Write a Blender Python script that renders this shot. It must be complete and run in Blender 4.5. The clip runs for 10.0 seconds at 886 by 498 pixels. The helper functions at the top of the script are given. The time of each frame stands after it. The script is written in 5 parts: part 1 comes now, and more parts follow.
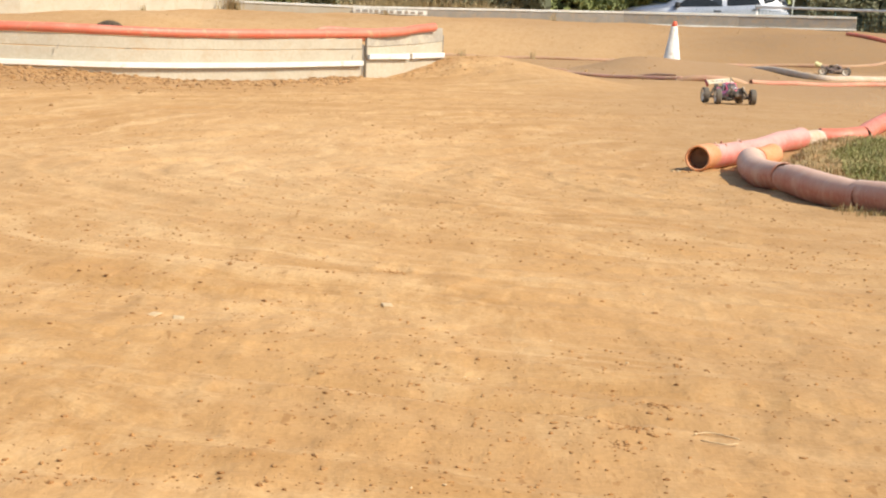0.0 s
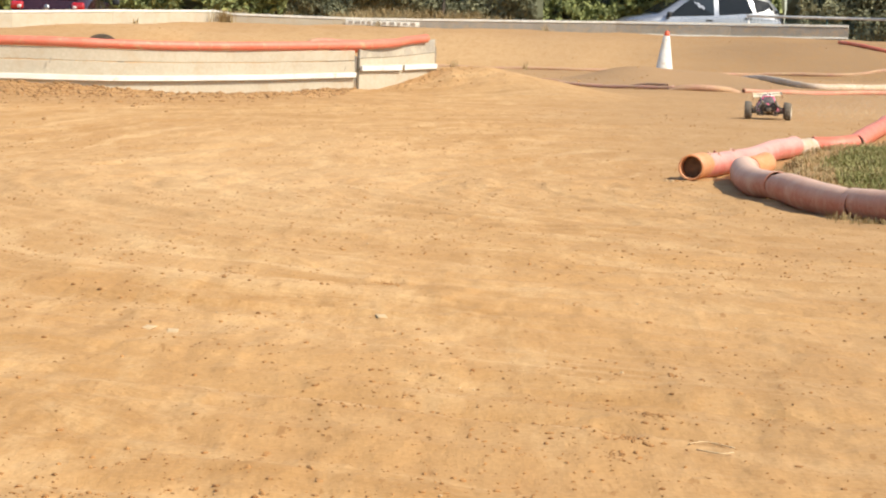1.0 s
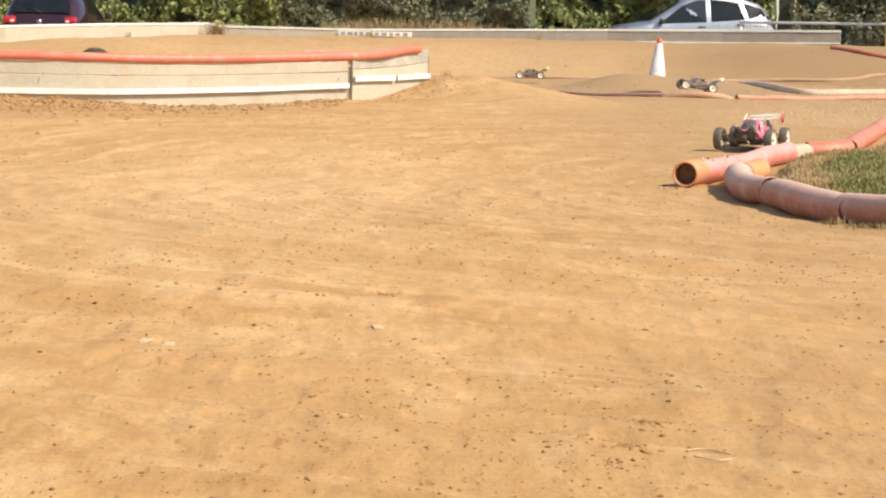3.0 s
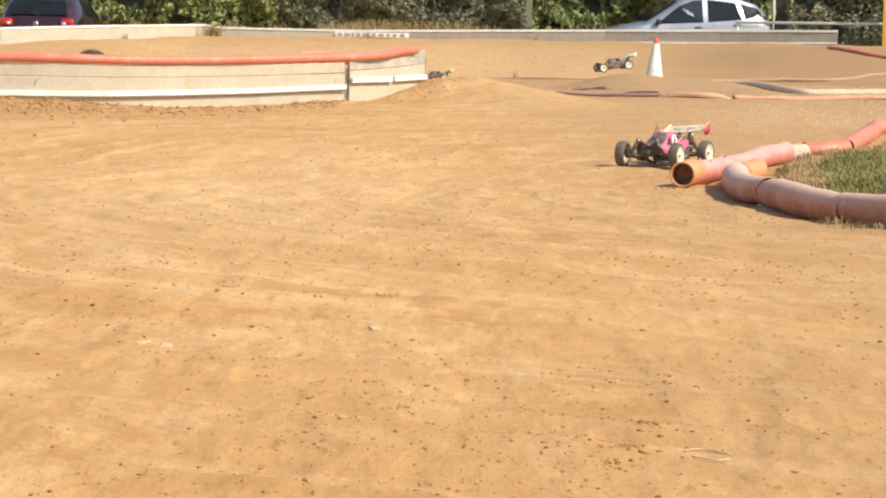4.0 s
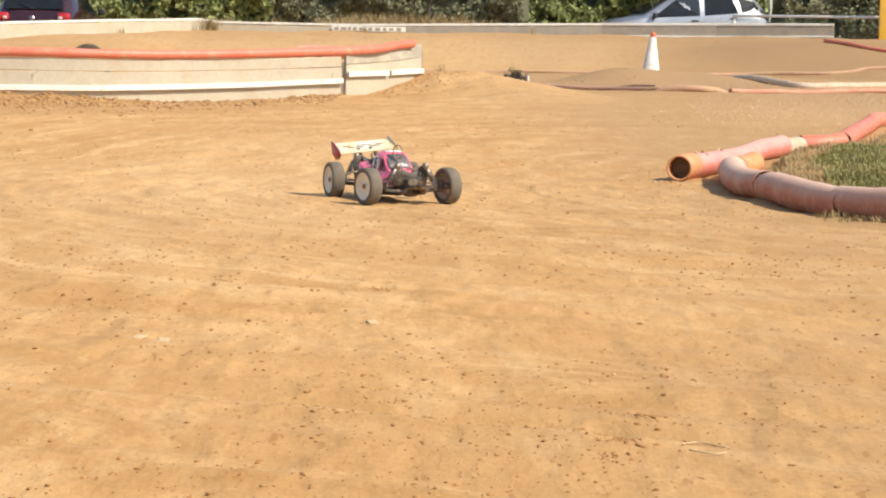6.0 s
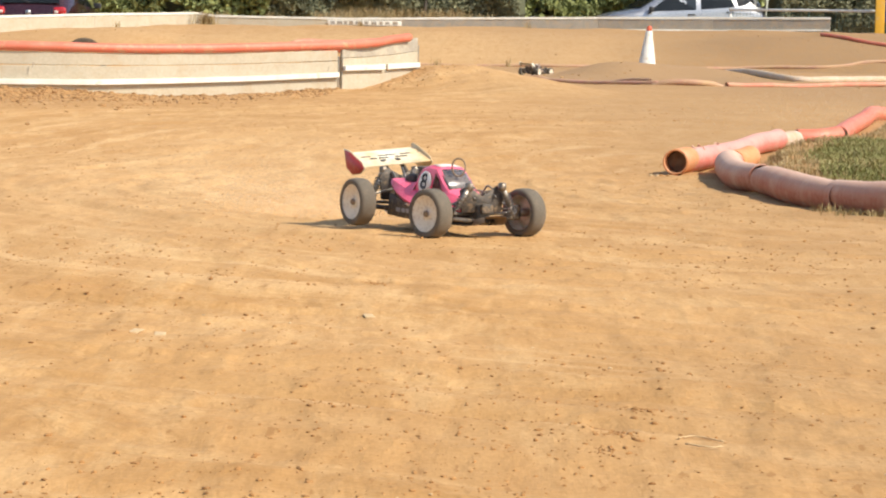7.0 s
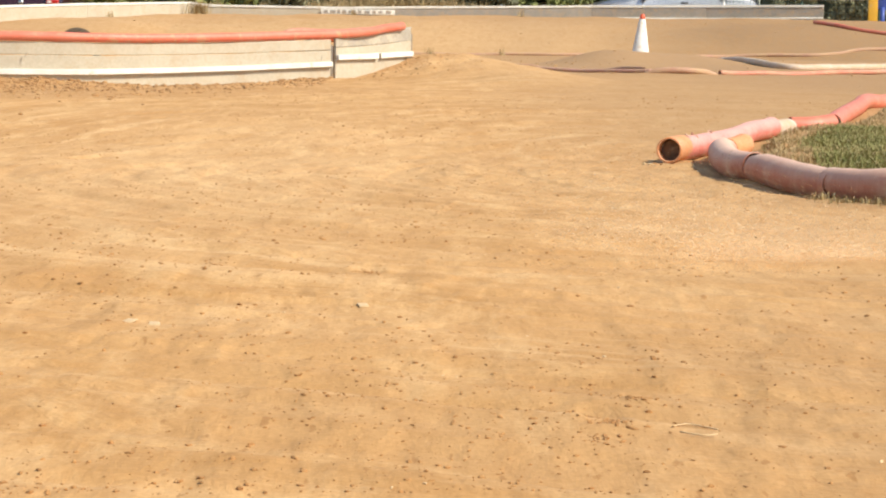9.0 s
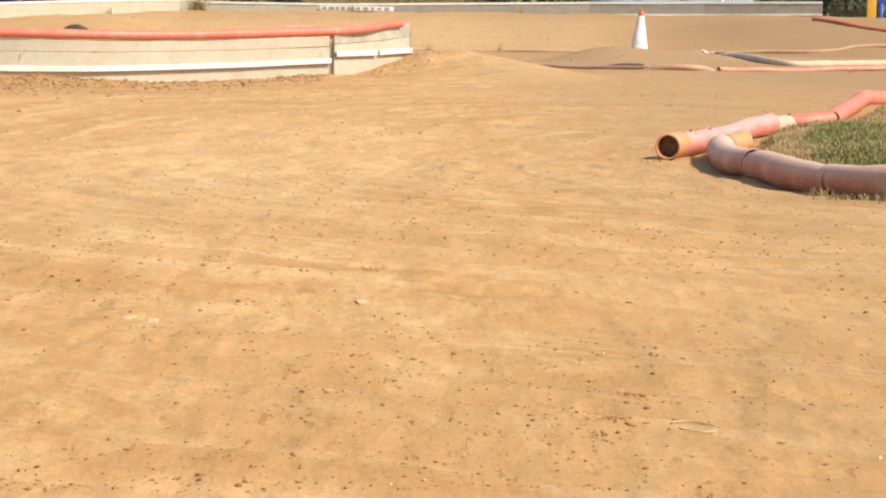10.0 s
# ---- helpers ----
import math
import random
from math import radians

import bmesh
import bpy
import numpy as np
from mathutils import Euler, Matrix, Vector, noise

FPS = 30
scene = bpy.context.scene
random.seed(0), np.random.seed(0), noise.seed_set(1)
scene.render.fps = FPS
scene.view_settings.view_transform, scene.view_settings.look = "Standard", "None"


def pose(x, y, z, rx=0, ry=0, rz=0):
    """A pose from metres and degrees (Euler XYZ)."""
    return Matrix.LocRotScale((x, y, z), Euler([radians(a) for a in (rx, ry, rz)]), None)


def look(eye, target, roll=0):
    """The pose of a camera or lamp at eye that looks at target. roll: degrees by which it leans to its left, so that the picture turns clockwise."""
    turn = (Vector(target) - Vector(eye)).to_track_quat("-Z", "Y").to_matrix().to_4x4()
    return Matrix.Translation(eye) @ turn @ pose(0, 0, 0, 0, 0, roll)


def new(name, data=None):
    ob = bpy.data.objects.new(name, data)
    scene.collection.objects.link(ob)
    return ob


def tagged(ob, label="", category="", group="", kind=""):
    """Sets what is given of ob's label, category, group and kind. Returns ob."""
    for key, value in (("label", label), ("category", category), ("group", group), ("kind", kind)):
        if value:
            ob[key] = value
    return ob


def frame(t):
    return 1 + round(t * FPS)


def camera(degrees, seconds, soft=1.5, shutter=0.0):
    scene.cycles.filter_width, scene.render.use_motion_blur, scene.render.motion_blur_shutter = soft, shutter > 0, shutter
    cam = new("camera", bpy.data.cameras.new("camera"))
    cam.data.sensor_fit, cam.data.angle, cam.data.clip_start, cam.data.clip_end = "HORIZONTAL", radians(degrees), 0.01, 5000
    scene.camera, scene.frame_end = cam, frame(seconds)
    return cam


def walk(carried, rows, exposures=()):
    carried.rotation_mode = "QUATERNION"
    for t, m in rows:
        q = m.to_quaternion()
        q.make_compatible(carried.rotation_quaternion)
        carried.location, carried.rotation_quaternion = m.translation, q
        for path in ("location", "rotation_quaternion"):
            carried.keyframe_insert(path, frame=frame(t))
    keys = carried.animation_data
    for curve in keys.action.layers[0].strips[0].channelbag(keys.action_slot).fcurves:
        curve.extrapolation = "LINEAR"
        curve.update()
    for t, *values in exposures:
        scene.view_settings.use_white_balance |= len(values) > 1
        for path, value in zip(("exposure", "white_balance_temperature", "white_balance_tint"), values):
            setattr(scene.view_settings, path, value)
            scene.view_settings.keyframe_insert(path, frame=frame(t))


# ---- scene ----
cam = camera(24.0, 10.0, soft=2.1)


def aim(t, tilt, turn, lean):
    return t, pose(0, 0, 0.48, tilt, 0, turn) @ pose(0, 0, 0, 0, 0, lean)


walk(cam, [
    aim(0.0, 83.947, 0.374, 2.271), aim(0.5, 84.060, 0.307, 2.111), aim(1.0, 84.255, 0.218, 1.881),
    aim(1.5, 84.357, 0.174, 1.675), aim(2.0, 84.425, 0.124, 1.445), aim(2.5, 84.485, 0.113, 1.303),
    aim(4.0, 84.552, 0.025, 1.052), aim(4.5, 84.533, 0.001, 0.996), aim(5.0, 84.511, -0.005, 0.986),
    aim(5.5, 84.463, -0.025, 0.976), aim(7.0, 84.222, -0.166, 0.960), aim(7.5, 84.156, -0.224, 0.927),
    aim(8.0, 84.056, -0.261, 0.872), aim(8.5, 83.984, -0.306, 0.834), aim(9.0, 83.920, -0.339, 0.804),
    aim(9.5, 83.865, -0.363, 0.772), aim(10.0, 83.830, -0.374, 0.777)],
    exposures=[(0.0, 0.56), (10.0, 0.56)])

# ---- light: high summer sun from the right, a little behind the camera ----
SUN = Vector((0.63, -0.37, 0.70)).normalized()
world = bpy.data.worlds.new("sky")
scene.world = world
world.use_nodes = True
wn = world.node_tree.nodes
sky = wn.new("ShaderNodeTexSky")
sky.sky_type, sky.sun_disc = "NISHITA", False
sky.sun_elevation = math.asin(SUN.z)
sky.sun_rotation = math.atan2(SUN.x, SUN.y)
world.node_tree.links.new(sky.outputs["Color"], wn["Background"].inputs["Color"])
wn["Background"].inputs["Strength"].default_value = 0.13
sun = new("sun", bpy.data.lights.new("sun", "SUN"))
sun.data.energy, sun.data.angle, sun.data.color = 3.9, radians(0.53), (1.0, 0.93, 0.80)
sun.matrix_world = look(SUN * 50, (0, 0, 0))


# ---- materials ----
def nodes_of(name):
    m = bpy.data.materials.new(name)
    m.use_nodes = True
    nt = m.node_tree
    return m, nt, nt.nodes["Principled BSDF"]


def mixed(nt, fac, a, b, blend="MIX"):
    n = nt.nodes.new("ShaderNodeMix")
    n.data_type, n.blend_type = "RGBA", blend
    for sock, v in ((n.inputs[0], fac), (n.inputs[6], a), (n.inputs[7], b)):
        if isinstance(v, (int, float)):
            sock.default_value = v
        elif isinstance(v, tuple):
            sock.default_value = (*v, 1)
        else:
            nt.links.new(v, sock)
    return n.outputs[2]


def noise_of(nt, vector, scale, detail=4.0, rough=0.6, lo=0.35, hi=0.65):
    n = nt.nodes.new("ShaderNodeTexNoise")
    n.inputs["Scale"].default_value, n.inputs["Detail"].default_value, n.inputs["Roughness"].default_value = scale, detail, rough
    nt.links.new(vector, n.inputs["Vector"])
    r = nt.nodes.new("ShaderNodeMapRange")
    r.inputs["From Min"].default_value, r.inputs["From Max"].default_value = lo, hi
    nt.links.new(n.outputs["Fac"], r.inputs["Value"])
    return r.outputs["Result"]


def bumped(nt, bsdf, height, strength, distance):
    b = nt.nodes.new("ShaderNodeBump")
    b.inputs["Strength"].default_value, b.inputs["Distance"].default_value = strength, distance
    nt.links.new(height, b.inputs["Height"])
    nt.links.new(b.outputs["Normal"], bsdf.inputs["Normal"])


def surface(name, base, second, rough=0.6, metal=0.0, coarse=4.0, fine=60.0, dirt=None, dirt_amount=0.3, bump=0.2, depth=0.002,
            vary=0.0, coat=0.0, sunlit_dust=None):
    """A surface of two tones at a coarse scale, fine grain, optional dust and a fine relief, in metres of the object."""
    m, nt, bsdf = nodes_of(name)
    co = nt.nodes.new("ShaderNodeTexCoord").outputs["Object"]
    a = noise_of(nt, co, coarse)
    g = noise_of(nt, co, fine, 3)
    col = mixed(nt, a, base, second)
    col = mixed(nt, mixed_value(nt, g, 0.35), col, mixed(nt, 1.0, col, (0.72, 0.72, 0.72), "MULTIPLY"))
    if dirt:
        d = noise_of(nt, co, coarse * 2.7, 6, 0.7, 0.62 - 0.35 * dirt_amount, 0.80 - 0.2 * dirt_amount)
        col = mixed(nt, d, col, dirt)
    if vary:
        o = nt.nodes.new("ShaderNodeNewGeometry").outputs["Random Per Island"]
        col = mixed(nt, mixed_value(nt, o, vary), col, second)
    if sunlit_dust:
        # dust on the upper side, with its sunlit highlight painted into the tone
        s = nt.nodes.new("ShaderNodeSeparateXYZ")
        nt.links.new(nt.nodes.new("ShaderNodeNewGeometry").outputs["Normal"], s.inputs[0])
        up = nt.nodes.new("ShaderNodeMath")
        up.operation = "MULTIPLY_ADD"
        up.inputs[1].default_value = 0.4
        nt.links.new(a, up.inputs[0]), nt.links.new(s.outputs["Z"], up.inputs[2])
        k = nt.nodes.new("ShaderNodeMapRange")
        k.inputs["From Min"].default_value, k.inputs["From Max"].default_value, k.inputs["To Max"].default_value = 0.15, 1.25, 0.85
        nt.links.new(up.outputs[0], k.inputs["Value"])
        col = mixed(nt, k.outputs["Result"], col, sunlit_dust)
    nt.links.new(col, bsdf.inputs["Base Color"])
    r = nt.nodes.new("ShaderNodeMapRange")
    r.inputs["To Min"].default_value, r.inputs["To Max"].default_value = max(0.02, rough - 0.1), min(1, rough + 0.12)
    nt.links.new(g, r.inputs["Value"])
    nt.links.new(r.outputs["Result"], bsdf.inputs["Roughness"])
    bsdf.inputs["Metallic"].default_value = metal
    bsdf.inputs["Coat Weight"].default_value = coat
    if bump:
        bumped(nt, bsdf, g, bump, depth)
    return m


def mixed_value(nt, v, k):
    n = nt.nodes.new("ShaderNodeMath")
    n.operation = "MULTIPLY"
    n.inputs[1].default_value = k
    nt.links.new(v, n.inputs[0])
    return n.outputs[0]


DUST = (0.50, 0.33, 0.17)
CENTRE = (1.5, 7.2)   # the bend that the wheel tracks run round


def dirt_material():
    m, nt, bsdf = nodes_of("packed_dirt")
    N, L = nt.nodes, nt.links
    p = N.new("ShaderNodeNewGeometry").outputs["Position"]
    sub = N.new("ShaderNodeVectorMath")
    sub.operation = "SUBTRACT"
    sub.inputs[1].default_value = (1.5, 8.2, 0)   # the hairpin's tracks are drawn out along y
    L.new(p, sub.inputs[0])
    squeeze = N.new("ShaderNodeVectorMath")
    squeeze.operation = "MULTIPLY"
    squeeze.inputs[1].default_value = (1, 0.65, 1)
    L.new(sub.outputs[0], squeeze.inputs[0])
    warp = N.new("ShaderNodeTexNoise")
    warp.inputs["Scale"].default_value = 0.55
    L.new(p, warp.inputs["Vector"])
    sep = N.new("ShaderNodeSeparateXYZ")
    L.new(squeeze.outputs[0], sep.inputs[0])
    flat = N.new("ShaderNodeCombineXYZ")
    L.new(sep.outputs["X"], flat.inputs["X"]), L.new(sep.outputs["Y"], flat.inputs["Y"])
    leng = N.new("ShaderNodeVectorMath")
    leng.operation = "LENGTH"
    L.new(flat.outputs[0], leng.inputs[0])
    ang = N.new("ShaderNodeMath")
    ang.operation = "ARCTAN2"
    # seam of the angle lies towards +x, out among the grass
    neg = N.new("ShaderNodeMath")
    neg.operation = "MULTIPLY"
    neg.inputs[1].default_value = -1
    L.new(sep.outputs["X"], neg.inputs[0])
    L.new(sep.outputs["Y"], ang.inputs[0]), L.new(neg.outputs[0], ang.inputs[1])
    wob = N.new("ShaderNodeMath")
    wob.operation = "MULTIPLY_ADD"
    wob.inputs[1].default_value = 0.75
    L.new(warp.outputs["Fac"], wob.inputs[0]), L.new(leng.outputs["Value"], wob.inputs[2])
    arc = N.new("ShaderNodeCombineXYZ")
    L.new(wob.outputs[0], arc.inputs["X"])
    L.new(mixed_value(nt, ang.outputs[0], 0.85), arc.inputs["Y"])
    lane = N.new("ShaderNodeCombineXYZ")
    L.new(wob.outputs[0], lane.inputs["X"])
    L.new(mixed_value(nt, ang.outputs[0], 0.22), lane.inputs["Y"])
    lanes = noise_of(nt, lane.outputs[0], 1.9, 5, 0.62, 0.47, 0.66)
    track = noise_of(nt, lane.outputs[0], 7.5, 3, 0.55, 0.57, 0.66)
    # scuffs drawn out along the way the wheels go
    drawn = N.new("ShaderNodeVectorMath")
    drawn.operation = "MULTIPLY"
    drawn.inputs[1].default_value = (1, 0.30, 1)
    L.new(p, drawn.inputs[0])
    d = drawn.outputs[0]
    thin = noise_of(nt, lane.outputs[0], 16.0, 3, 0.6, 0.58, 0.66)
    streak = noise_of(nt, arc.outputs[0], 4.0, 7, 0.72, 0.36, 0.64)
    streak2 = noise_of(nt, arc.outputs[0], 11.0, 5, 0.70, 0.54, 0.68)
    blot = noise_of(nt, p, 0.6, 6, 0.66, 0.42, 0.62)
    mid = noise_of(nt, d, 9.0, 7, 0.75, 0.46, 0.66)
    dusty = noise_of(nt, d, 6.5, 7, 0.75, 0.50, 0.62)
    mottle = noise_of(nt, d, 30.0, 5, 0.72, 0.44, 0.64)
    crumb = noise_of(nt, d, 85.0, 4, 0.7, 0.56, 0.68)
    grain = noise_of(nt, p, 120.0, 3, 0.7, 0.3, 0.7)
    speck = noise_of(nt, d, 46.0, 3, 0.6, 0.655, 0.70)
    where = N.new("ShaderNodeSeparateXYZ")
    L.new(p, where.inputs[0])

    def across(sock, a, b, top):
        r = N.new("ShaderNodeMapRange")
        r.interpolation_type = "SMOOTHSTEP"
        for k, v in (("From Min", a), ("From Max", b), ("To Max", top)):
            r.inputs[k].default_value = v
        L.new(where.outputs[sock], r.inputs["Value"])
        return r.outputs["Result"]
    col = mixed(nt, streak, (0.465, 0.242, 0.080), (0.615, 0.362, 0.155))
    col = mixed(nt, mixed_value(nt, blot, 0.40), col, (0.43, 0.242, 0.095))
    col = mixed(nt, mixed_value(nt, lanes, 0.44), col, (0.64, 0.395, 0.172))
    col = mixed(nt, mixed_value(nt, streak2, 0.50), col, (0.68, 0.43, 0.195))
    col = mixed(nt, mixed_value(nt, dusty, 0.55), col, (0.68, 0.43, 0.200))
    col = mixed(nt, mixed_value(nt, track, 0.62), col, (0.70, 0.45, 0.215))
    col = mixed(nt, mixed_value(nt, thin, 0.40), col, (0.68, 0.435, 0.205))
    # greyer clay on the inside of the bend and beyond the pipes
    col = mixed(nt, across("X", -0.1, 1.7, 0.66), col, (0.40, 0.25, 0.122))
    col = mixed(nt, across("Y", 19.5, 25, 0.55), col, (0.40, 0.25, 0.125))

    def patch(cx, cy, kx, ky, inner, outer, top):
        """1 near a plan point, ragged at the rim."""
        a = N.new("ShaderNodeVectorMath")
        a.operation = "MULTIPLY_ADD"
        a.inputs[1].default_value = (kx, ky, 0)
        a.inputs[2].default_value = (-cx * kx, -cy * ky, 0)
        L.new(p, a.inputs[0])
        ln = N.new("ShaderNodeVectorMath")
        ln.operation = "LENGTH"
        L.new(a.outputs[0], ln.inputs[0])
        w = N.new("ShaderNodeMath")
        w.operation = "MULTIPLY_ADD"
        w.inputs[1].default_value = 0.6
        L.new(warp.outputs["Fac"], w.inputs[0]), L.new(ln.outputs["Value"], w.inputs[2])
        r = N.new("ShaderNodeMapRange")
        for k, v in (("From Min", outer + 0.3), ("From Max", inner + 0.3), ("To Max", top)):
            r.inputs[k].default_value = v
        L.new(w.outputs[0], r.inputs["Value"])
        return r.outputs["Result"]
    # pale dust where the wheels slide, browner soil by the near verge and along the barrier foot, pale berm face
    col = mixed(nt, patch(-0.7, 7.6, 0.75, 0.24, 0.2, 1.0, 0.42), col, (0.70, 0.455, 0.225))
    col = mixed(nt, patch(0.75, 2.1, 1.0, 0.55, 0.2, 0.95, 0.50), col, (0.40, 0.225, 0.092))
    col = mixed(nt, patch(-3.7, 15.2, 0.33, 0.34, 0.55, 1.05, 0.58), col, (0.42, 0.225, 0.084))
    col = mixed(nt, patch(-1.5, 38.8, 0.13, 0.34, 0.3, 1.0, 0.60), col, (0.60, 0.385, 0.185))
    col = mixed(nt, patch(0.6, 19.4, 0.8, 0.5, 0.3, 1.0, 0.5), col, (0.62, 0.385, 0.175))
    col = mixed(nt, patch(4.9, 20.0, 0.34, 0.11, 0.4, 1.0, 0.6), col, (0.35, 0.215, 0.110))
    # shadow and dark grass under the brown pipe, painted into the soil colour
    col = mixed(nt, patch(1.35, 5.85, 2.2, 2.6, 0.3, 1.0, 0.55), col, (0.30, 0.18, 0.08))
    col = mixed(nt, patch(7.8, 38.2, 0.22, 0.26, 0.5, 1.1, 0.85), col, (0.31, 0.195, 0.10))
    col = mixed(nt, mixed_value(nt, mid, 0.46), col, (0.40, 0.212, 0.078))
    col = mixed(nt, mixed_value(nt, mottle, 0.15), col, (0.40, 0.215, 0.080))
    col = mixed(nt, mixed_value(nt, crumb, 0.34), col, (0.36, 0.18, 0.062))
    col = mixed(nt, mixed_value(nt, grain, 0.42), col, mixed(nt, 1.0, col, (0.62, 0.58, 0.5), "MULTIPLY"))
    col = mixed(nt, mixed_value(nt, speck, 0.6), col, (0.30, 0.145, 0.048))
    # darker tone over and round the jump
    off = N.new("ShaderNodeVectorMath")
    off.operation = "DISTANCE"
    flat2 = N.new("ShaderNodeVectorMath")
    flat2.operation = "MULTIPLY"
    flat2.inputs[1].default_value = (0.55, 0.32, 0)
    L.new(p, flat2.inputs[0]), L.new(flat2.outputs[0], off.inputs[0])
    off.inputs[1].default_value = (2.7 * 0.55, 26.6 * 0.32, 0)
    near_jump = N.new("ShaderNodeMapRange")
    for k, v in (("From Min", 1.05), ("From Max", 0.65), ("To Max", 0.55)):
        near_jump.inputs[k].default_value = v
    L.new(off.outputs["Value"], near_jump.inputs["Value"])
    col = mixed(nt, near_jump.outputs["Result"], col, (0.33, 0.205, 0.105))
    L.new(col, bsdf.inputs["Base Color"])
    bsdf.inputs["Roughness"].default_value = 0.95
    bsdf.inputs["Specular IOR Level"].default_value = 0.15
    relief = noise_of(nt, d, 11.0, 4, 0.55, 0.3, 0.7)
    relief2 = noise_of(nt, p, 55.0, 2, 0.5, 0.3, 0.7)
    add = N.new("ShaderNodeMath")
    add.operation = "MULTIPLY_ADD"
    add.inputs[1].default_value = 0.12
    L.new(relief2, add.inputs[0]), L.new(relief, add.inputs[2])
    ruts = N.new("ShaderNodeMath")
    ruts.operation = "MULTIPLY_ADD"
    ruts.inputs[1].default_value = 0.7
    L.new(streak2, ruts.inputs[0]), L.new(add.outputs[0], ruts.inputs[2])
    crust = N.new("ShaderNodeMath")
    crust.operation = "MULTIPLY_ADD"
    crust.inputs[1].default_value = 0.22
    L.new(mottle, crust.inputs[0]), L.new(ruts.outputs[0], crust.inputs[2])
    bumped(nt, bsdf, crust.outputs[0], 0.24, 0.013)
    return m


M_DIRT = dirt_material()
M_CLOD = surface("dry_clod", (0.28, 0.132, 0.040), (0.43, 0.222, 0.074), 0.95, coarse=8, fine=150, vary=0.6, bump=0.4)
M_RUBBLE = surface("stony_soil", (0.52, 0.31, 0.13), (0.40, 0.23, 0.095), 0.95, coarse=4, fine=120, vary=0.7, bump=0.3)
M_BANKSTONE = surface("broken_bank_soil", (0.50, 0.29, 0.12), (0.32, 0.17, 0.062), 0.95, coarse=4, fine=120, vary=0.9, bump=0.3)
M_DULLPIPE = surface("half_buried_pipe", (0.40, 0.19, 0.13), (0.44, 0.26, 0.16), 0.8, coarse=1.5, fine=40, dirt=(0.46, 0.29, 0.15), dirt_amount=0.8)
M_PALEPINK = surface("pale_pink_pipe", (0.56, 0.30, 0.22), (0.50, 0.27, 0.18), 0.7, coarse=2, fine=50, dirt=(0.50, 0.33, 0.19), dirt_amount=0.6)
M_DULLRED = surface("dull_red_pipe", (0.56, 0.21, 0.13), (0.50, 0.22, 0.14), 0.7, coarse=2, fine=50, dirt=(0.48, 0.31, 0.18), dirt_amount=0.5)
M_STONE = surface("pale_stone", (0.60, 0.43, 0.235), (0.54, 0.37, 0.19), 0.9, coarse=20, fine=150, vary=0.5)
M_BOARD = surface("weathered_white_board", (0.52, 0.455, 0.335), (0.47, 0.40, 0.29), 0.8, coarse=3, fine=40, dirt=(0.44, 0.34, 0.22), dirt_amount=0.35)
M_BATTEN = surface("white_batten_paint", (0.80, 0.77, 0.68), (0.72, 0.66, 0.55), 0.6, coarse=5, fine=70, dirt=(0.45, 0.34, 0.2), dirt_amount=0.1)
M_STAINED = surface("grey_stained_board", (0.50, 0.435, 0.325), (0.36, 0.32, 0.255), 0.85, coarse=5, fine=40, dirt=(0.30, 0.25, 0.18), dirt_amount=0.3)
M_GREYBOARD = surface("weathered_grey_board", (0.34, 0.30, 0.245), (0.28, 0.25, 0.20), 0.85, coarse=3, fine=40, dirt=(0.42, 0.30, 0.18), dirt_amount=0.4)
M_REDPIPE = surface("red_pipe_plastic", (0.66, 0.155, 0.085), (0.62, 0.20, 0.12), 0.5, coarse=5, fine=80, dirt=DUST, dirt_amount=0.25)
M_PINKPIPE = surface("sun_faded_pink_pipe", (0.70, 0.165, 0.12), (0.66, 0.25, 0.19), 0.5, coarse=7, fine=90, dirt=(0.64, 0.38, 0.28), dirt_amount=0.35, sunlit_dust=(0.70, 0.36, 0.28))
M_BROWNPIPE = surface("dusty_brown_pipe", (0.47, 0.165, 0.095), (0.42, 0.14, 0.075), 0.75, coarse=2.5, fine=60, dirt=(0.56, 0.33, 0.22), dirt_amount=0.45, sunlit_dust=(0.68, 0.46, 0.33))
M_ORANGE = surface("orange_pipe_collar", (0.72, 0.27, 0.09), (0.66, 0.30, 0.14), 0.6, coarse=9, fine=90, dirt=DUST, dirt_amount=0.3)
M_GREYPIPE = surface("dusty_grey_pipe", (0.58, 0.46, 0.35), (0.50, 0.37, 0.26), 0.75, coarse=5, fine=80, dirt=DUST, dirt_amount=0.5)
M_RUBBER = surface("dusty_black_rubber", (0.075, 0.065, 0.054), (0.13, 0.10, 0.07), 0.9, coarse=25, fine=200, dirt=(0.27, 0.185, 0.11), dirt_amount=0.6)
M_INSIDE = surface("pipe_inside_soil", (0.10, 0.055, 0.030), (0.20, 0.115, 0.06), 0.95, coarse=30, fine=120, bump=0.5)


# ---- building helpers ----
def part(name, bm, material, parent=None, label="", smooth=True):
    me = bpy.data.meshes.new(name)
    bm.to_mesh(me)
    bm.free()
    for mm in (material if isinstance(material, (list, tuple)) else [material]):
        me.materials.append(mm)
    if smooth:
        me.shade_smooth()
    ob = new(name, me)
    ob.parent = parent
    return tagged(ob, label)


def empty(name, m=None, **tags):
    ob = new(name)
    ob.empty_display_size = 0.1
    if m is not None:
        ob.matrix_basis = m
    return tagged(ob, **tags)


